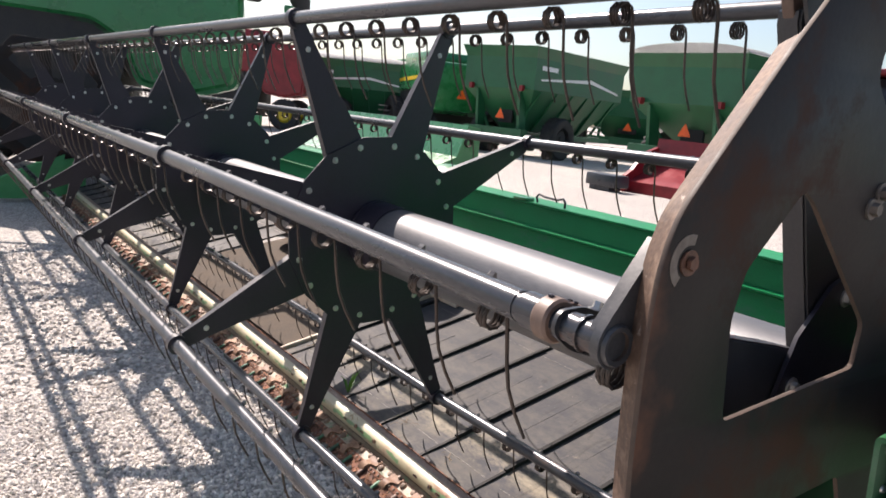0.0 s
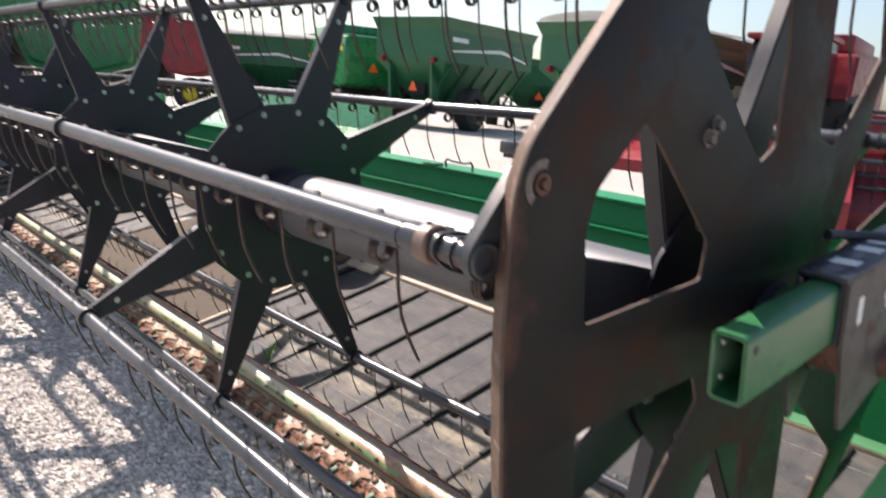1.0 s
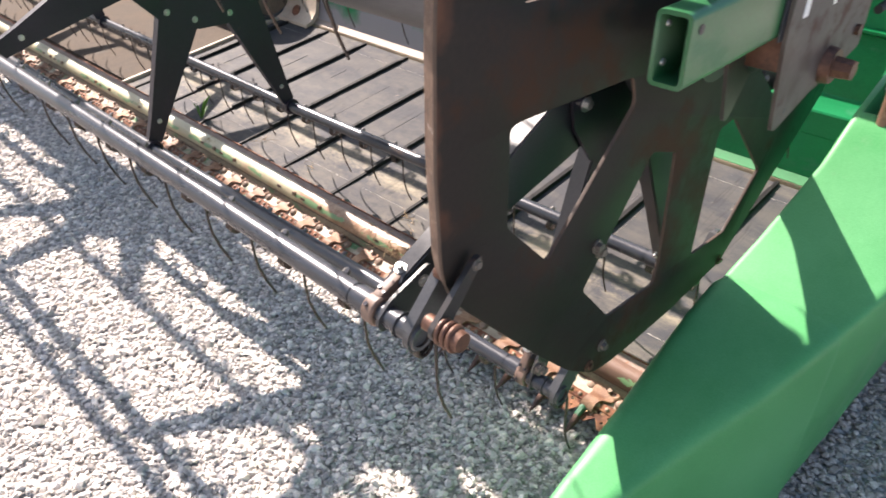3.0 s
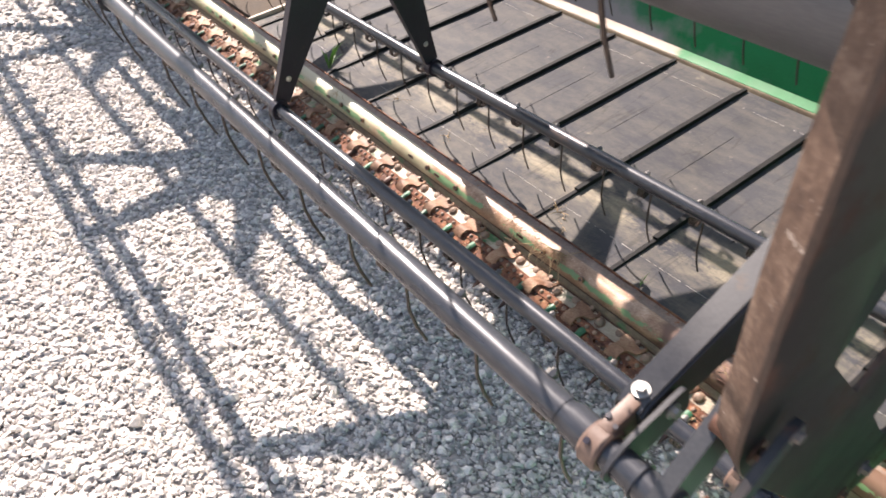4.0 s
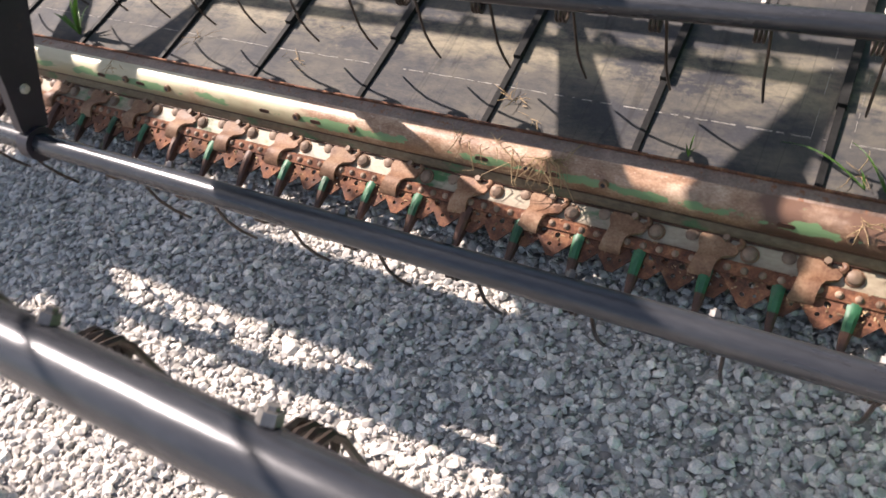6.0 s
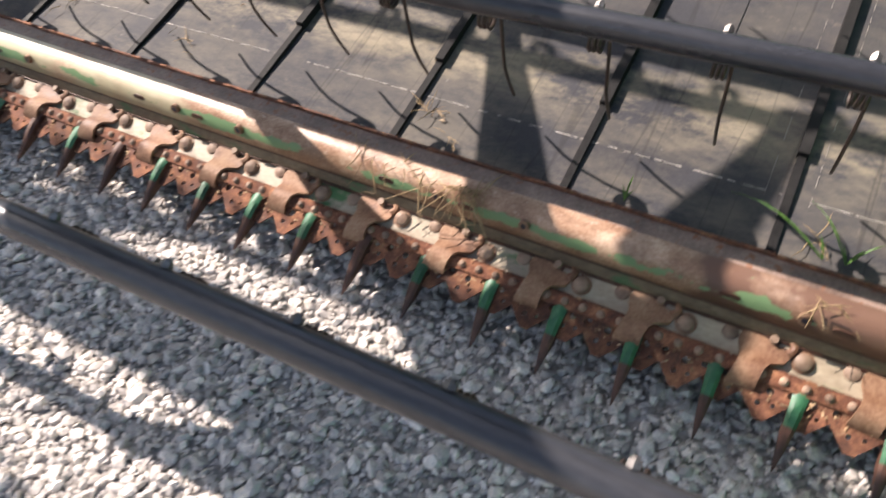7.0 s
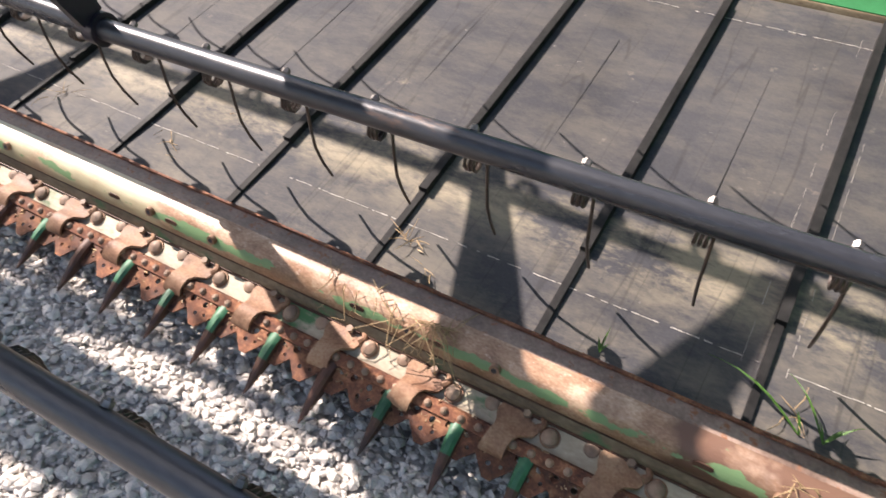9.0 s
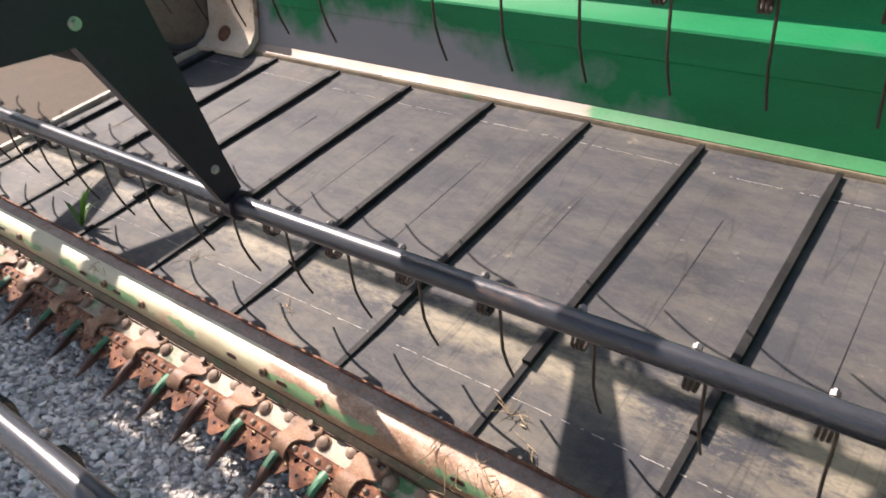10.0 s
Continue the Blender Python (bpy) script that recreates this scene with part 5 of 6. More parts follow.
far_end = thing("end_sheet", (-8.83, 2.4, 0.1), "green steel end panel at the header's other end", "end panel")
bm = bmesh.new()
add_prism(bm, [(1.80, 0.08), (2.95, 0.08), (2.95, 1.02), (2.45, 1.00), (2.05, 0.62), (1.80, 0.30)], 'x', -8.845, -8.835)
part("panel", bm, M_SHEET, far_end)
far_divider = thing("crop_divider", (-8.93, 1.9, 0.0), "green plastic crop divider at the header's other end", "divider")
part("nose", shell(mirrored(NOSE)), M_PLASTIC, far_divider)
part("cover", shell(mirrored(COVER)), M_PLASTIC, far_divider)

arm = thing("reel_lift_frame", (-0.10, 1.9, 1.1), "green hollow steel lift beam with a dark sliding bracket", "lift frame")
AR = Matrix.Translation((-0.102, 1.180, 1.075)) @ Matrix.Rotation(radians(7.2), 4, 'X')


def arm_parts():
    bm = bmesh.new()
    w, h, t, L = 0.0225, 0.0445, 0.0055, 2.15
    outer = round_poly([(-w, -h), (w, -h), (w, h), (-w, h)], 0.009)
    inner = round_poly([(-w + t, -h + t), (w - t, -h + t), (w - t, h - t), (-w + t, h - t)], 0.005)
    n = len(outer)
    rings = [[bm.verts.new((u, y, v)) for u, v in pts] for pts, y in ((outer, 0), (outer, L), (inner, L), (inner, 0))]
    for q in range(4):
        for i in range(n):
            bm.faces.new((rings[q][i], rings[q][(i + 1) % n], rings[(q + 1) % 4][(i + 1) % n], rings[(q + 1) % 4][i]))
    bmesh.ops.recalc_face_normals(bm, faces=bm.faces)
    bm.transform(AR)
    beam = part("beam", bm, M_BEAM, arm)
    for z in (0.024, -0.022):
        bm = bmesh.new()
        add_dome(bm, (-w + t, 0.020, z), (1, 0, 0), 0.005, 0.004)
        bm.transform(AR)
        part("rivet", bm, M_ZINC, beam)
    bm = bmesh.new()
    add_rod(bm, (w + 0.0002, 0.022, 0.024), (w + 0.001, 0.022, 0.024), 0.006, seg=14)
    bm.transform(AR)
    part("hole", bm, M_BLACK, beam)
    # sliding sleeve: top cap, grey cheek, lower ears
    bm = bmesh.new()
    add_box(bm, (-w - 0.014, 0.255, h + 0.001), (w + 0.010, 0.605, h + 0.012), bevel=0.003)
    add_box(bm, (-w - 0.014, 0.255, -h - 0.004), (-w - 0.004, 0.605, h + 0.001), bevel=0.002)
    add_box(bm, (w + 0.001, 0.253, -h - 0.002), (w + 0.0045, 0.270, h + 0.001))
    bm.transform(AR)
    part("cap", bm, M_DARK, arm)
    bm = bmesh.new()
    cheek = [(0.260, h + 0.006), (0.605, h + 0.006), (0.603, -0.133), (0.520, -0.149), (0.410, -0.163), (0.305, -0.190), (0.292, -0.187), (0.274, -0.107), (0.262, -0.050)]
    add_prism(bm, round_poly(cheek, 0.008), 'x', w + 0.005, w + 0.011)
    bm.transform(AR)
    part("cheek", bm, M_CHEEKPLATE, arm, "grey-brown bracket plate with rust stains")
    bm = bmesh.new()
    add_prism(bm, round_poly([(0.235, -h - 0.006), (0.370, -h - 0.006), (0.340, -0.110), (0.282, -0.184), (0.268, -0.184)], 0.006), 'x', -w - 0.014, -w - 0.008)
    bm.transform(AR)
    part("ear", bm, M_CHEEK, arm)
    for u, z, a, b in ((0.300, -0.003, 0.009, 0.040), (0.412, 0.011, 0.006, 0.016), (0.404, -0.007, 0.009, 0.010), (0.412, -0.021, 0.006, 0.012)):
        bm = bmesh.new()
        add_box(bm, (w + 0.0112, u, z - b / 2), (w + 0.0118, u + a * 2, z + b / 2))
        bm.transform(AR)
        part("decal", bm, M_WHITE, arm)
    for y0 in (0.315, 0.40, 0.455):
        bm = bmesh.new()
        add_box(bm, (-w + 0.004, y0, h + 0.0122), (w - 0.004, y0 + (0.028 if y0 < 0.42 else 0.012), h + 0.0128))
        bm.transform(AR)
        part("decal", bm, M_WHITE, arm)
    for y0, z0, z1 in ((0.505, -0.026, 0.036), (0.524, -0.012, 0.022)):
        bm = bmesh.new()
        add_box(bm, (w + 0.0110, y0, z0), (w + 0.0116, y0 + 0.006, z1))
        bm.transform(AR)
        part("slot", bm, M_BLACK, arm)
    for u, z, r, m in ((0.325, -0.165, 0.005, M_BLACK), (0.563, -0.098, 0.009, M_RUSTBOLT), (0.572, 0.028, 0.005, M_BLACK)):
        bm = bmesh.new()
        add_rod(bm, (w + 0.0108, u, z), (w + (0.0112 if r < 0.006 else 0.018), u, z), r, seg=8)
        bm.transform(AR)
        part("hole" if r < 0.006 else "bolt", bm, m, arm)
    # pivot knob
    bm = bmesh.new()
    add_rod(bm, (w + 0.010, 0.455, -0.128), (w + 0.026, 0.455, -0.128), 0.030, 0.027, seg=24)
    add_rod(bm, (w + 0.026, 0.455, -0.128), (w + 0.054, 0.455, -0.128), 0.0175, 0.0155, seg=8)
    add_rod(bm, (-w - 0.07, 0.400, -0.104), (w + 0.008, 0.400, -0.104), 0.024, seg=20)
    add_box(bm, (-w - 0.012, 0.300, -0.105), (w + 0.004, 0.440, -h - 0.006), bevel=0.004)
    bm.transform(AR)
    part("pivot", bm, M_RUSTBOLT, arm, "rusty pivot bolt")
    # locking rod with a cast head
    bm = bmesh.new()
    add_sweep(bm, [(-w - 0.03, 0.44, h + 0.060), (-w - 0.01, 0.52, h + 0.046), (w + 0.0, 0.60, h + 0.034), (w + 0.03, 0.66, h + 0.024)], 0.008, 10)
    add_box(bm, (w + 0.008, 0.625, h + 0.004), (w + 0.040, 0.760, h + 0.034), bevel=0.008)
    add_hex(bm, (w + 0.01, 0.640, h + 0.034), (0, 0, 1), 0.011, 0.010)
    add_prism(bm, [(0.745, h + 0.010), (0.775, h + 0.045), (0.785, h + 0.042), (0.765, h)], 'x', w + 0.010, w + 0.036)
    bm.transform(AR @ Matrix.Translation((0, -0.050, -0.030)))
    part("lock_rod", bm, M_BLACK, arm)
    # bearing block between arm and plate
    bm = bmesh.new()
    add_rod(bm, (-0.24, RCY, RCZ + 0.02), (-0.13, RCY, RCZ + 0.02), 0.045, seg=28)
    add_rod(bm, (-0.21, RCY, RCZ + 0.02), (-0.19, RCY, RCZ + 0.02), 0.075, seg=28)
    part("bearing", bm, M_BLACK, arm)


arm_parts()

# larger outer tube of the lift beam
bm = bmesh.new()
rows = []
for y, z, h in ((1.745, 1.148, 0.042), (2.23, 1.198, 0.072), (2.90, 1.262, 0.080), (3.6, 1.32, 0.085)):
    rows.append([bm.verts.new((u - 0.096, y, z + v)) for u, v in round_poly([(-0.030, -h), (0.026, -h), (0.026, h), (-0.030, h)], 0.012)])
for a, c in zip(rows, rows[1:]):
    for i in range(len(a)):
        bm.faces.new((a[i], a[(i + 1) % len(a)], c[(i + 1) % len(a)], c[i]))
bm.faces.new(rows[0][::-1])
bm.faces.new(rows[-1])
bmesh.ops.recalc_face_normals(bm, faces=bm.faces)
part("outer_tube", bm, M_GREEN, arm)

lift = thing("lift_cylinder", (0.0, 2.3, 0.9), "green hydraulic lift cylinder with a rusty rod", "cylinder")
bm = bmesh.new()
add_rod(bm, (-0.045, 2.070, 0.990), (-0.045, 2.050, 1.160), 0.0205, seg=24)
add_rod(bm, (-0.045, 2.071, 0.975), (-0.045, 2.069, 0.995), 0.024, seg=24)
part("barrel", bm, M_GREEN, lift)
bm = bmesh.new()
add_rod(bm, (-0.045, 2.075, 0.74), (-0.045, 2.070, 0.985), 0.0125, seg=20)
part("rod", bm, M_BUSH, lift, "rusty piston rod")
bm = bmesh.new()
add_rod(bm, (-0.045, 2.0725, 0.900), (-0.045, 2.072, 0.925), 0.0165, seg=20)
part("clamp", bm, M_ZINC, lift)
hose = thing("hydraulic_hose", (-0.05, 2.3, 1.2), "black hydraulic hose along the reel arm", "hose")
bm = bmesh.new()
add_sweep(bm, [(-0.068, 1.80, 1.115), (-0.060, 1.90, 1.150), (-0.052, 2.02, 1.205), (-0.050, 2.14, 1.26), (-0.045, 2.35, 1.31), (-0.03, 2.65, 1.38), (0.0, 2.95, 1.36)], 0.0085, 10)
part("hose", bm, M_TYRE, hose)
bm = bmesh.new()
add_sweep(bm, [(-0.062, 1.815, 1.075), (-0.054, 1.92, 1.105), (-0.048, 2.04, 1.165), (-0.046, 2.16, 1.215), (-0.040, 2.38, 1.27), (-0.025, 2.66, 1.34), (0.005, 2.95, 1.33)], 0.0075, 10)
part("hose", bm, M_TYRE, hose)
bm = bmesh.new()
add_rod(bm, (-0.070, 1.775, 1.105), (-0.066, 1.825, 1.124), 0.0125, seg=6)
part("fitting", bm, M_ZINC, hose)

# ---- the yard behind ----
def tyre_meshes(r, w):
    bm = bmesh.new()
    prof = [(-w * 0.42, r * 0.55), (-w * 0.5, r * 0.75), (-w * 0.48, r * 0.92), (-w * 0.36, r), (w * 0.36, r), (w * 0.48, r * 0.92), (w * 0.5, r * 0.75), (w * 0.42, r * 0.55)]
    n = 36
    rows = [[bm.verts.new((rr * math.cos(2 * math.pi * i / n), x, rr * math.sin(2 * math.pi * i / n))) for x, rr in prof] for i in range(n)]
    for i in range(n):
        for k in range(len(prof)):
            bm.faces.new((rows[i][k], rows[i][(k + 1) % len(prof)], rows[(i + 1) % n][(k + 1) % len(prof)], rows[(i + 1) % n][k]))
    bmesh.ops.recalc_face_normals(bm, faces=bm.faces)
    for i in range(26):
        a = 2 * math.pi * i / 26
        for side in (-1, 1):
            m = Matrix.Rotation(-a - side * 0.06, 4, 'Y') @ Matrix.Translation((r, side * w * 0.22, 0)) @ Matrix.Rotation(side * 0.6, 4, 'X')
            add_box(bm, (-0.03, -w * 0.24, -0.03), (0.025, w * 0.24, 0.03), m=m)
    tyre = mesh_of(bm, "tyre", 40)
    tyre.materials.append(M_TYRE)
    bm = bmesh.new()
    add_rod(bm, (0, -w * 0.30, 0), (0, -w * 0.10, 0), r * 0.40, r * 0.56, seg=28)
    add_rod(bm, (0, w * 0.10, 0), (0, w * 0.30, 0), r * 0.56, r * 0.40, seg=28)
    add_rod(bm, (0, -w * 0.36, 0), (0, w * 0.36, 0), r * 0.16, seg=20)
    rim = mesh_of(bm, "rim", 40)
    return tyre, rim


TYRE_BIG, RIM_BIG = tyre_meshes(0.80, 0.62)
TYRE_MID, RIM_MID = tyre_meshes(0.62, 0.45)


def wheel(parent, m, big=True, rim=None):
    t = part("wheel", TYRE_BIG if big else TYRE_MID, M_TYRE, parent, at=m)
    part("rim", RIM_BIG if big else RIM_MID, rim or M_YELLOW, t, at=m)


def triangle(parent, m, s=0.36):
    bm = bmesh.new()
    h = s * 0.87
    add_prism(bm, round_poly([(-s / 2, 0), (s / 2, 0), (0, h)], 0.05), 'y', -0.012, 0.0)
    bm.transform(m)
    part("slow_vehicle_sign", bm, M_ORANGE, parent, "orange triangular slow-vehicle sign", smooth=0)


def grain_cart(at, yaw, L, W, top, label, tarp=False, dark_rim=False):
    """A hopper wagon: flared upper box, sloping lower hopper, ribs, axle, wheels; local x runs along it."""
    m = Matrix.Translation(at) @ Matrix.Rotation(radians(yaw), 4, 'Z')
    ob = thing("grain_cart", at, label, "grain cart", "grain carts in the yard")
    bm = bmesh.new()
    levels = [(L * 0.30, W * 0.16, 0.95), (L * 0.50, W * 0.50, top * 0.62), (L * 0.50, W * 0.50, top * 0.90), (L * 0.53, W * 0.53, top), (L * 0.50, W * 0.50, top), (L * 0.47, W * 0.47, top * 0.75)]
    rows = [[bm.verts.new((sx * a, sy * b, z)) for sx, sy in ((-1, -1), (1, -1), (1, 1), (-1, 1))] for a, b, z in levels]
    for a, b in zip(rows, rows[1:]):
        for i in range(4):
            bm.faces.new((a[i], a[(i + 1) % 4], b[(i + 1) % 4], b[i]))
    bm.faces.new(rows[0][::-1])
    bm.faces.new(rows[-1])
    bmesh.ops.recalc_face_normals(bm, faces=bm.faces)
    bm.transform(m)
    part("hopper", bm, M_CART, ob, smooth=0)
    for i in range(6):
        u = -L * 0.5 + L * (i + 0.5) / 6
        for s in (-1, 1):
            bm = bmesh.new()
            add_prism(bm, [(s * W * 0.49, top * 0.63), (s * W * 0.50, top * 0.60), (s * W * 0.215, 1.0), (s * W * 0.18, 1.0)], 'x', u - 0.04, u + 0.04)
            bm.transform(m)
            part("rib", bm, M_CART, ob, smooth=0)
    bm = bmesh.new()
    for s in (-1, 1):
        add_box(bm, (-L * 0.52, s * 0.45 - 0.08, 0.72), (L * 0.72, s * 0.45 + 0.08, 0.92))
    add_box(bm, (-L * 0.22 - 0.15, -W * 0.50, 0.68), (-L * 0.22 + 0.15, W * 0.50, 0.86))
    add_box(bm, (-L * 0.52, -W * 0.42, 0.70), (-L * 0.46, W * 0.42, 1.05))
    bm.transform(m)
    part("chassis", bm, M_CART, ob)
    for s in (-1, 1):
        wheel(ob, m @ Matrix.Translation((-L * 0.22, s * W * 0.52, 0.80)), True, M_GREY if dark_rim else M_YELLOW)
    bm = bmesh.new()
    pts = [(-L * 0.44, top * 0.72), (L * 0.1, top * 0.79), (L * 0.44, top * 0.70), (L * 0.44, top * 0.685), (L * 0.1, top * 0.755), (-L * 0.44, top * 0.705)]
    add_prism(bm, pts, 'y', -W * 0.505, -W * 0.502)
    add_box(bm, (-L * 0.44, -W * 0.505, top * 0.80), (-L * 0.28, -W * 0.502, top * 0.84))
    bm.transform(m)
    part("stripe", bm, M_WHITE, ob, "white swoosh stripe", smooth=0)
    triangle(ob, m @ Matrix.Translation((-L * 0.45, 0, 1.40)) @ Matrix.Rotation(radians(-90), 4, 'Z'), 0.46)
    for s in (-1, 1):
        bm = bmesh.new()
        add_box(bm, (-L * 0.53, s * W * 0.36 - 0.07, top * 0.60), (-L * 0.50 - 0.03, s * W * 0.36 + 0.07, top * 0.65))
        bm.transform(m)
        part("tail_lamp", bm, M_RED, ob, "red tail lamp")
    bm = bmesh.new()
    add_box(bm, (-L * 0.40, -W * 0.10, 1.25), (-L * 0.385, W * 0.10, 1.9))
    bm.transform(m)
    part("hatch", bm, M_TYRE, ob, "dark outlet hatch")
    for s in (-1, 1):
        bm = bmesh.new()
        add_prism(bm, [(-L * 0.50, top * 0.60), (-L * 0.44, top * 0.60), (-L * 0.40, 0.90), (-L * 0.47, 0.90)], 'y', s * W * 0.30 - 0.06, s * W * 0.30 + 0.06)
        bm.transform(m)
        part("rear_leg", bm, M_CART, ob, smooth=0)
    for i in range(4):
        bm = bmesh.new()
        add_box(bm, (L * 0.20, -W * 0.45 + 0.05, 0.75 + i * 0.22), (L * 0.34, -W * 0.45 + 0.10, 0.79 + i * 0.22))
        bm.transform(m)
        part("step", bm, M_GREY, ob)
    if tarp:
        bm = bmesh.new()
        n = 12
        rows = [[bm.verts.new((-L * 0.52 + L * 1.04 * j / 8, W * 0.52 * math.cos(math.pi * i / n), top + 0.03 + 0.32 * math.sin(math.pi * i / n) * (0.85 + 0.15 * math.sin(j * 2.4)))) for i in range(n + 1)] for j in range(9)]
        for a, b in zip(rows, rows[1:]):
            for i in range(n):
                bm.faces.new((a[i], a[i + 1], b[i + 1], b[i]))
        bmesh.ops.solidify(bm, geom=list(bm.faces), thickness=0.02)
        bm.transform(m)
        part("tarp", bm, M_TARP, ob, "pale roll tarp")
    return ob


def combine(at, yaw, paint, label, stripe=None, spout=True, tall=1.0, size=1.0):
    """A combine harvester: body with sloping shoulders, cab, wheels, unloading auger; local x runs to the rear."""
    m = Matrix.Translation(at) @ Matrix.Rotation(radians(yaw), 4, 'Z') @ Matrix.Diagonal((size, size, tall, 1))
    ob = thing("combine", at, label, "combine", "combines in the yard")
    bm = bmesh.new()
    add_prism(bm, round_poly([(-2.6, 2.00), (-2.6, 2.4), (-2.3, 3.35), (1.2, 3.55), (3.05, 3.45), (3.18, 2.6), (3.12, 1.5), (2.3, 1.30), (1.48, 1.42), (1.25, 1.92), (0.75, 2.16), (-1.0, 2.20)], 0.12), 'y', -1.5, 1.5)
    bmesh.ops.bevel(bm, geom=[e for e in bm.edges if abs(e.verts[0].co.y - e.verts[1].co.y) < 0.01], offset=0.10, segments=3, affect='EDGES')
    bm.transform(m)
    part("body", bm, paint, ob)
    bm = bmesh.new()
    add_box(bm, (-1.9, -1.25, 3.35), (1.6, 1.25, 3.95), bevel=0.12)
    bm.transform(m)
    part("grain_tank", bm, paint, ob)
    # plain black box, also standing in for the shade under the body
    bm = bmesh.new()
    add_box(bm, (-2.4, -1.40, 0.40), (1.20, 1.40, 2.35), bevel=0.08)
    bm.transform(m)
    part("undercarriage", bm, M_TYRE, ob)
    bm = bmesh.new()
    add_prism(bm, round_poly([(-4.2, 1.8), (-4.5, 2.7), (-4.1, 3.55), (-2.7, 3.55), (-2.62, 1.8)], 0.12), 'y', -1.0, 1.0)
    bm.transform(m)
    part("cab", bm, M_GLASS, ob, "dark glazed cab")
    bm = bmesh.new()
    add_box(bm, (-4.5, -1.1, 3.552), (-2.55, 1.1, 3.72), bevel=0.05)
    bm.transform(m)
    part("cab_roof", bm, paint, ob)
    for s in (-1, 1):
        wheel(ob, m @ Matrix.Translation((-1.7, s * 1.55, 0.95)) @ Matrix.Scale(1.2, 4), True, M_TYRE if spout else None)
        wheel(ob, m @ Matrix.Translation((2.4, s * 1.35, 0.62)), False)
    if stripe:
        bm = bmesh.new()
        for s in (-1, 1):
            add_prism(bm, [(-2.3, 2.57), (2.75, 2.815), (2.75, 2.985), (-2.3, 2.725)], 'y', s * 1.503 - 0.003, s * 1.503 + 0.003)
        bm.transform(m)
        st = part("stripe", bm, stripe, ob, "yellow side stripe")
        for i in range(9):
            for s in (-1, 1):
                bm = bmesh.new()
                add_box(bm, (0.95 + i * 0.15, s * 1.508 - 0.002, 2.765 + i * 0.0073), (0.95 + i * 0.15 + 0.10, s * 1.508 + 0.002, 2.845 + i * 0.0073))
                bm.transform(m)
                part("mark", bm, M_BLACK, st, "dark lettering shape")
    if spout:
        bm = bmesh.new()
        add_sweep(bm, [(2.50, -1.20, 2.95), (2.95, -1.36, 2.97), (3.30, -1.54, 2.985), (3.86, -1.54, 3.0)], 0.155, 18)
        add_rod(bm, (3.10, -1.54, 2.92), (3.24, -1.54, 2.925), 0.22, seg=20)
        bm.transform(m)
        au = part("unloading_auger", bm, paint, ob)
        bm = bmesh.new()
        add_sweep(bm, [(3.84, -1.54, 3.0), (3.95, -1.54, 2.985), (4.06, -1.54, 2.90), (4.13, -1.54, 2.75), (4.17, -1.54, 2.56)], [0.165, 0.18, 0.18, 0.16, 0.12], 18)
        bm.transform(m)
        part("spout", bm, M_TYRE, au, "black rubber spout")
        bm = bmesh.new()
        add_prism(bm, round_poly([(3.84, 2.70), (4.06, 2.70), (4.05, 2.58), (3.99, 2.52), (3.91, 2.52), (3.85, 2.58)], 0.02), 'y', -1.62, -1.46)
        bm.transform(m)
        part("lamp_bracket", bm, paint, au)
        bm = bmesh.new()
        bmesh.ops.create_uvsphere(bm, u_segments=16, v_segments=10, radius=0.07, matrix=Matrix.Translation((3.95, -1.58, 2.49)))
        bm.transform(m)
        part("marker_lamp", bm, M_ORANGE, au, "amber marker lamp")
        bm = bmesh.new()
        add_rod(bm, (3.22, -1.66, 2.80), (3.42, -1.66, 2.80), 0.115, seg=18)
        add_rod(bm, (3.42, -1.66, 2.80), (3.46, -1.66, 2.80), 0.115, 0.09, seg=18)
        bm.transform(m)
        part("latch", bm, M_TYRE, au, "dark round latch")
    return ob


combine((-11.5, 2.11, 0), 69, M_GREEN, "large green combine harvester with a yellow side stripe", M_YELLOW, True, 0.945, 0.76)
combine((-31.7, 11.9, 0), 55, M_RED, "red combine harvester parked far off", None, False)
grain_cart((-32.5, 18.6, 0), 52, 4.6, 3.0, 3.35, "green grain cart with a white side stripe", True)
row = combine((-28.2, 20.2, 0), -14, M_GREEN, "green combine harvester parked in the row", M_YELLOW, False)
triangle(row, Matrix.Translation((-28.2, 20.2, 0)) @ Matrix.Rotation(radians(-14), 4, 'Z') @ Matrix.Translation((3.22, -0.3, 2.0)) @ Matrix.Rotation(radians(90), 4, 'Z'), 0.46)
grain_cart((-23.0, 21.85, 0), 102, 6.4, 3.4, 4.1, "large green grain cart with white swoosh stripes")
grain_cart((-13.9, 22.4, 0), 92, 7.5, 3.8, 3.75, "green grain cart covered with a pale tarp", True, True)
# added cart fills the bright gap where dark machinery stands
grain_cart((-25.6, 30.2, 0), 130, 5.0, 4.4, 3.3, "green grain cart standing in for far machinery", False, True)
combine((-10.1, 26.0, 0), 100, M_RED, "red combine harvester parked beyond the header", None, False)


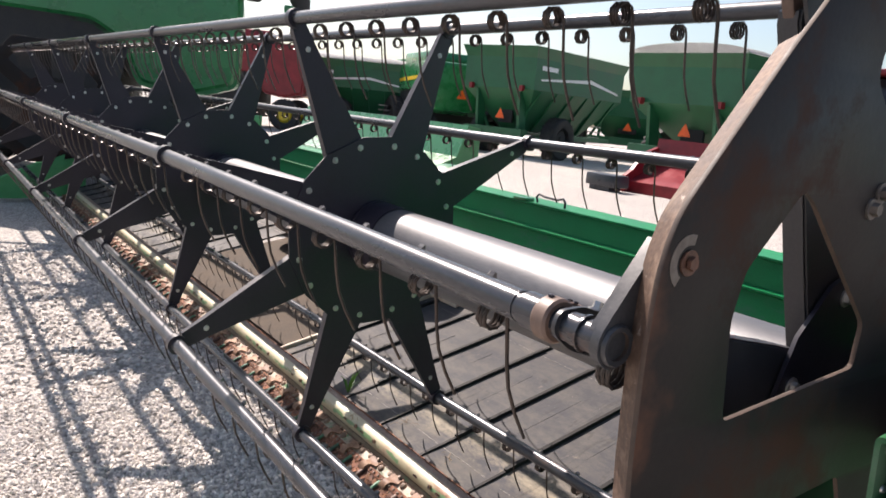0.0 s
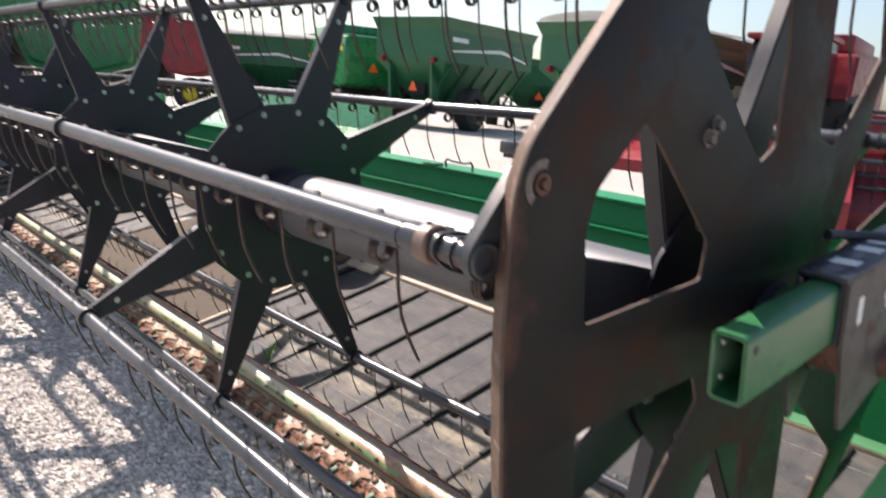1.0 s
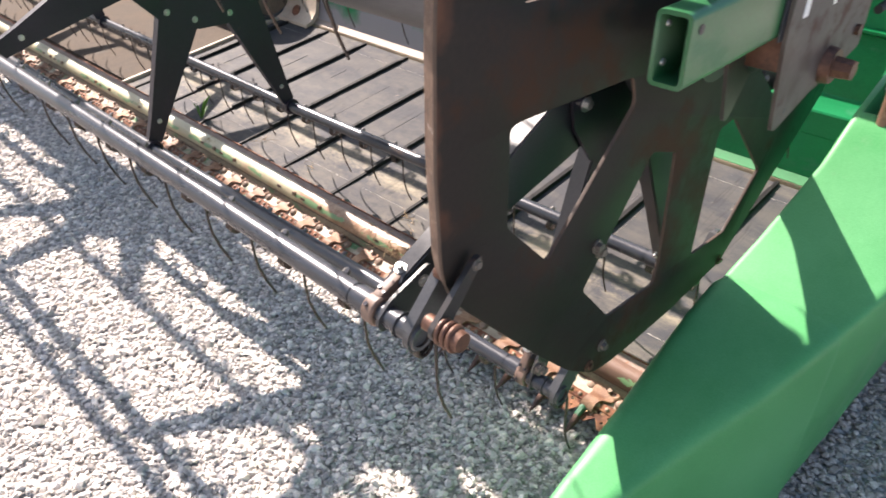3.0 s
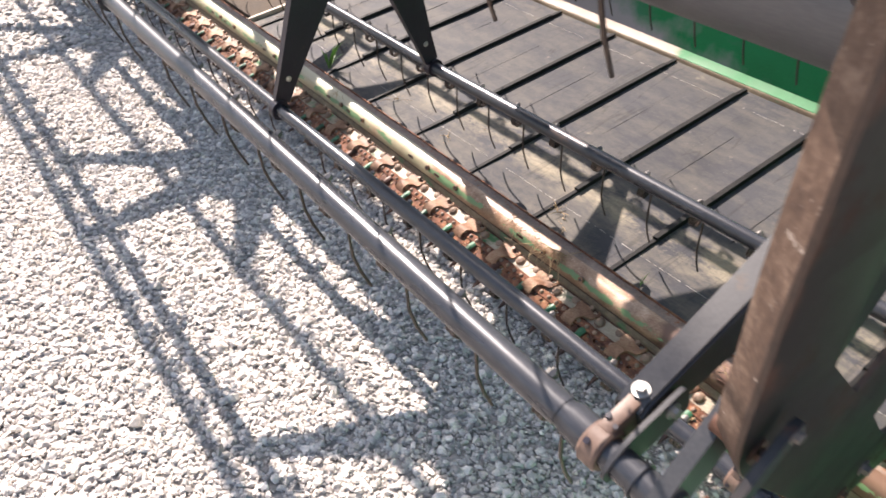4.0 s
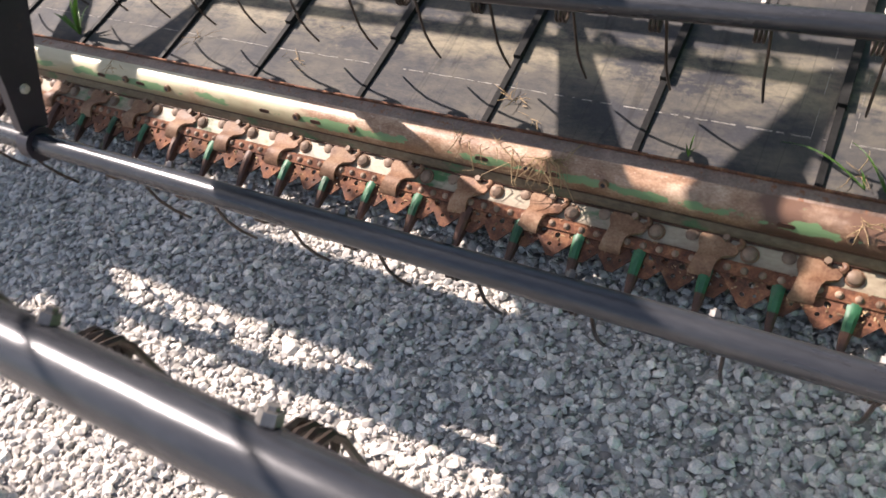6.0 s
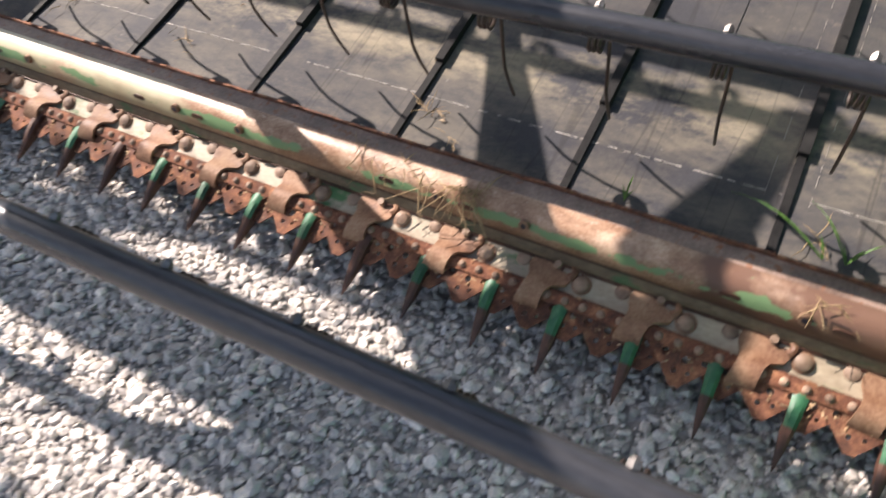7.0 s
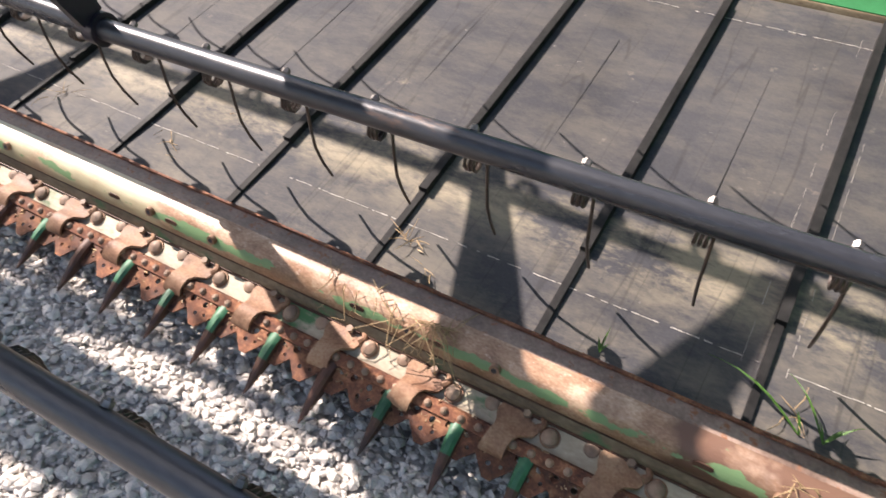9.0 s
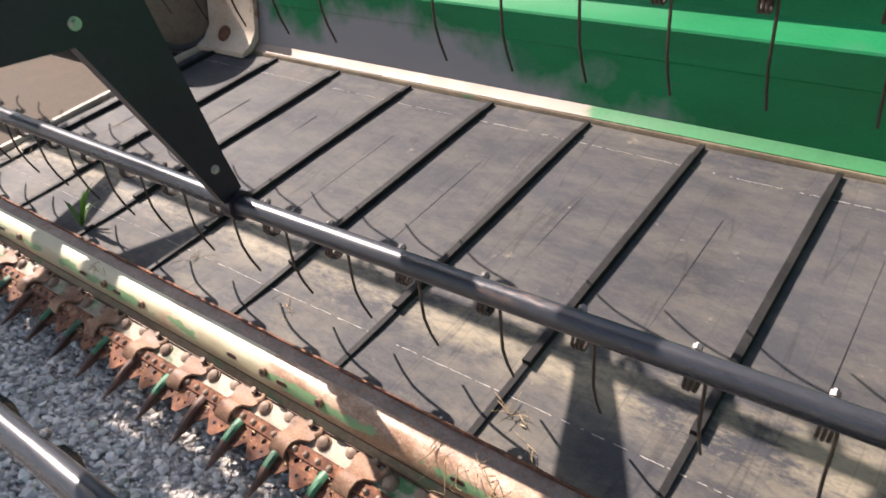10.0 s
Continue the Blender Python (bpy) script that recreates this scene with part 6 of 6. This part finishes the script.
def red_header(at, yaw, L, reel_up=True, top=1.15):
    m = Matrix.Translation(at) @ Matrix.Rotation(radians(yaw), 4, 'Z')
    ob = thing("red_header", at, "red cutting header lying in the yard", "header")
    bm = bmesh.new()
    add_prism(bm, [(-0.9, -0.01), (0.25, -0.01), (0.30, top), (0.12, top + 0.05), (0.05, top * 0.5), (-0.9, 0.26)], 'x', 0, L)
    bm.transform(m)
    part("frame", bm, M_RED, ob, smooth=0)
    for x in (0, L):
        bm = bmesh.new()
        nose = -1.7 if reel_up else -1.05
        add_prism(bm, [(nose, -0.01), (0.30, -0.01), (0.32, top * 0.92), (-0.4, top * 0.74), (nose * 0.75, top * 0.42), (nose, top * 0.30)], 'x', x - 0.05, x + 0.05)
        bm.transform(m)
        part("end_panel", bm, M_RED, ob, smooth=0)
    if not reel_up:
        return
    for k in range(6):
        a = radians(60 * k + 15)
        bm = bmesh.new()
        p = (-0.65 + 0.50 * math.cos(a), 1.05 + 0.50 * math.sin(a))
        add_rod(bm, (0.1, *p), (L - 0.1, *p), 0.028, seg=10)
        for i in range(int(L / 0.15)):
            add_rod(bm, (0.15 + i * 0.15, p[0], p[1]), (0.15 + i * 0.15, p[0] + 0.05, p[1] - 0.26), 0.006, 0.004, seg=4)
        bm.transform(m)
        part("bat", bm, M_DARK, ob)
    bm = bmesh.new()
    add_rod(bm, (0.05, -0.65, 1.05), (L - 0.05, -0.65, 1.05), 0.07, seg=16)
    bm.transform(m)
    part("reel_shaft", bm, M_RED, ob)


red_header((-11.55, 15.0, 0), 4, 5.6, False, 1.25)
red_header((-3.6, 11.5, 0), 20, 8.0, True, 1.45)

block = thing("support_block", (-11.55, 13.5, 0), "dark wooden block lying on the gravel", "block")
bm = bmesh.new()
add_box(bm, (-12.0, 13.25, 0.10), (-11.1, 13.75, 0.38), bevel=0.03)
add_box(bm, (-11.9, 13.3, 0.0), (-11.3, 13.7, 0.10))
part("board", bm, M_DARK, block)

snout = thing("green_snout", (-6.4, 5.2, 0.3), "rounded green implement nose behind the header", "implement")
bm = bmesh.new()
bmesh.ops.create_uvsphere(bm, u_segments=20, v_segments=12, radius=0.30, matrix=Matrix.Translation((-6.4, 5.2, 0.62)) @ Matrix.Diagonal((1.2, 0.9, 0.75, 1)))
part("nose", bm, M_GREEN, snout)
bm = bmesh.new()
add_rod(bm, (-6.4, 5.2, 0.0), (-6.4, 5.2, 0.5), 0.09, seg=14)
part("stand", bm, M_GREEN, snout)
far_header = thing("far_green_header", (-14.0, 8.0, 0), "low green header standing far behind", "header")
bm = bmesh.new()
add_prism(bm, [(8.0, -0.01), (9.2, -0.01), (9.2, 1.15), (8.9, 1.2), (8.7, 0.6), (8.0, 0.3)], 'x', -18.0, -11.0)
part("frame", bm, M_GREEN, far_header, smooth=0)

# ---- straw, grass and litter ----
def tuft(name, at, label, category, mat, count, length, spread, seed, flat=0.15, group="", width=0.0011, drop=0.0):
    """Thin bent blades thrown in a small clump."""
    rng = random.Random(seed)
    bm = bmesh.new()
    at = Vector(at)
    for i in range(count):
        p = at + Vector((rng.uniform(-spread, spread), rng.uniform(-spread, spread) * 0.6, 0.002 + rng.uniform(0, 0.004)))
        a, ln = rng.uniform(0, 2 * math.pi), length * rng.uniform(0.45, 1.15)
        rise = rng.uniform(0, flat)
        d = Vector((math.cos(a), math.sin(a), rise)).normalized() * ln
        d.z -= ln * drop * rng.random() if d.y < 0 else 0
        d.y -= ln * drop * 0.3 * rng.random()
        d.z += d.y * 0.24 * (1 if mat is M_STRAW else 0.3)
        bend = Vector((rng.uniform(-0.2, 0.2), rng.uniform(-0.2, 0.2), rng.uniform(0.0, 0.25))) * ln
        w = width * rng.uniform(0.6, 1.3)
        add_sweep(bm, [p, p + d * 0.5 + bend * 0.5, p + d], [w, w * 0.9, w * 0.35], 4)
    me = mesh_of(bm, name, 0)
    me.materials.append(mat)
    ob = new(name, me)
    return tagged(ob, label, category, group, "stuff")


def on_belt(x, y):
    """A point on the belt's top face, y in the world."""
    return (x, y, DZ0 + (y - DY0) * math.tan(SLOPE) + 0.002)


STRAWS = "straw left on the header"
for i, (x, y, n, ln, sp) in enumerate(((-1.215, 1.912, 12, 0.040, 0.012), (-1.16, 1.875, 5, 0.035, 0.02), (-1.75, 1.90, 5, 0.04, 0.04), (-2.05, 1.92, 6, 0.05, 0.03), (-2.9, 2.0, 10, 0.05, 0.06), (-0.632, 1.885, 6, 0.035, 0.012))):
    tuft("straw", on_belt(x, y), "dry broken straw lying on the black belt", "straw", M_STRAW, n, ln, sp, 20 + i, group=STRAWS, width=0.0009)
for i, (x, n, sp, drop) in enumerate(((-1.075, 10, 0.016, 0.6), (-1.185, 5, 0.022, 0.5), (-0.60, 9, 0.014, 0.9), (-1.28, 5, 0.02, 0.2), (-2.2, 8, 0.02, 0.2), (-2.75, 7, 0.02, 0.2))):
    tuft("straw", (x, 1.790, 0.176), "dry straw hanging over the worn cutter bar", "straw", M_STRAW, n, 0.036, sp, 50 + i, group=STRAWS, width=0.0009, drop=drop)


def hanging_straw(x, count, spread, seed):
    """Dry stalks caught on the bar's upper edge, arching out and hanging down over its face."""
    rng = random.Random(seed)
    bm = bmesh.new()
    for i in range(count):
        p = Vector((x + rng.gauss(0, spread * 0.5), 1.793 + rng.uniform(-0.006, 0.006), 0.178))
        ln = rng.uniform(0.028, 0.062)
        side = rng.gauss(0, 0.75) * ln
        mid = p + Vector((side * 0.4, -ln * rng.uniform(0.30, 0.45), rng.uniform(0.002, 0.012)))
        low = p + Vector((side, -ln * rng.uniform(0.72, 0.95), -ln * rng.uniform(0.25, 0.70)))
        end = low + Vector((rng.gauss(0, 0.014), -0.004, rng.uniform(-0.016, 0.006)))
        w = rng.uniform(0.0006, 0.0011)
        add_sweep(bm, [p, mid, low, end], [w, w, w * 0.8, w * 0.4], 4)
    me = mesh_of(bm, "straw", 0)
    me.materials.append(M_STRAW)
    tagged(new("straw", me), "dry straw clump hanging over the worn cutter bar", "straw", STRAWS, "stuff")


hanging_straw(-1.086, 20, 0.026, 71)
hanging_straw(-1.205, 8, 0.060, 72)


def blades(at, ways, mat, width):
    """Long flat grass blades from one root; ways are the tips relative to the root."""
    bm = bmesh.new()
    at = Vector(at)
    for w in ways:
        w = Vector(w)
        side = w.cross(Vector((0, 0, 1))).normalized() * width
        prev = None
        for k in range(7):
            f = k / 6
            p = at + w * f + Vector((0, 0, 0.35 * w.length * math.sin(math.pi * f) * 0.4))
            s = side * (0.35 + 1.3 * math.sin(math.pi * min(1, f * 0.8 + 0.15))) * (1 - f ** 3)
            row = (bm.verts.new(p - s), bm.verts.new(p + Vector((0, 0, -0.0008))), bm.verts.new(p + s))
            if prev:
                bm.faces.new((prev[0], prev[1], row[1], row[0]))
                bm.faces.new((prev[1], prev[2], row[2], row[1]))
            prev = row
    bmesh.ops.solidify(bm, geom=list(bm.faces), thickness=0.0004)
    me = mesh_of(bm, "grass_tuft", 60)
    me.materials.append(mat)
    tagged(new("grass_tuft", me), "fresh green grass blades grown at the belt's edge", "grass", "grass tufts on the header", "stuff")


blades((-0.621, 1.862, 0.184), [(-0.136, 0.066, 0.010), (-0.012, 0.020, 0.020)], M_GRASS, 0.0014)
blades((-0.594, 1.862, 0.186), [(-0.060, 0.066, 0.030), (0.034, 0.018, 0.034), (0.018, 0.026, 0.010), (-0.016, 0.012, 0.026)], M_GRASS, 0.0011)
blades((-0.880, 1.860, 0.184), [(0.004, 0.016, 0.036), (-0.008, 0.010, 0.018), (0.010, 0.006, 0.016)], M_GRASS, 0.0010)
blades((-2.415, 1.875, 0.188), [(-0.03, 0.04, 0.075), (0.012, 0.03, 0.095), (0.035, 0.01, 0.08), (-0.07, 0.0, 0.05), (0.0, -0.02, 0.07), (0.03, 0.04, 0.06), (-0.03, 0.05, 0.04), (0.045, -0.01, 0.03), (0.085, 0.01, 0.130), (0.060, 0.0, 0.105)], M_GRASS, 0.0034)


def chaff():
    """Flakes of chaff and soil between the knife clips and along the belt's front."""
    rng = random.Random(12)
    bm = bmesh.new()
    for i in range(1500):
        x = -0.25 - 4.2 * rng.random() ** 1.3
        if rng.random() < 0.992:
            p = KN @ Vector((x, rng.uniform(-0.060, -0.018), rng.uniform(0.0, 0.004)))
            p.x = x
        else:
            p = Vector(on_belt(x, 1.86 + 0.25 * rng.random() ** 2))
        m = Matrix.Translation(p) @ Matrix.Rotation(rng.uniform(0, 6.28), 4, 'Z') @ Matrix.Rotation(rng.uniform(-0.5, 0.5), 4, 'X')
        s = rng.uniform(0.0010, 0.0034)
        vs = [bm.verts.new(m @ Vector(q)) for q in ((-s * 1.6, -s * 0.5, 0), (s * 1.6, -s * 0.4, 0), (s * 1.2, s * 0.6, 0.0006), (-s * 1.3, s * 0.5, 0.0006), (0, 0, s * 0.5))]
        for q in ((0, 1, 4), (1, 2, 4), (2, 3, 4), (3, 0, 4), (3, 2, 1, 0)):
            bm.faces.new([vs[k] for k in q])
    me = mesh_of(bm, "chaff", 0)
    me.materials.append(M_CHAFF)
    tagged(new("chaff", me), "crumbs of straw and soil along the knife", "chaff", kind="stuff")


chaff()
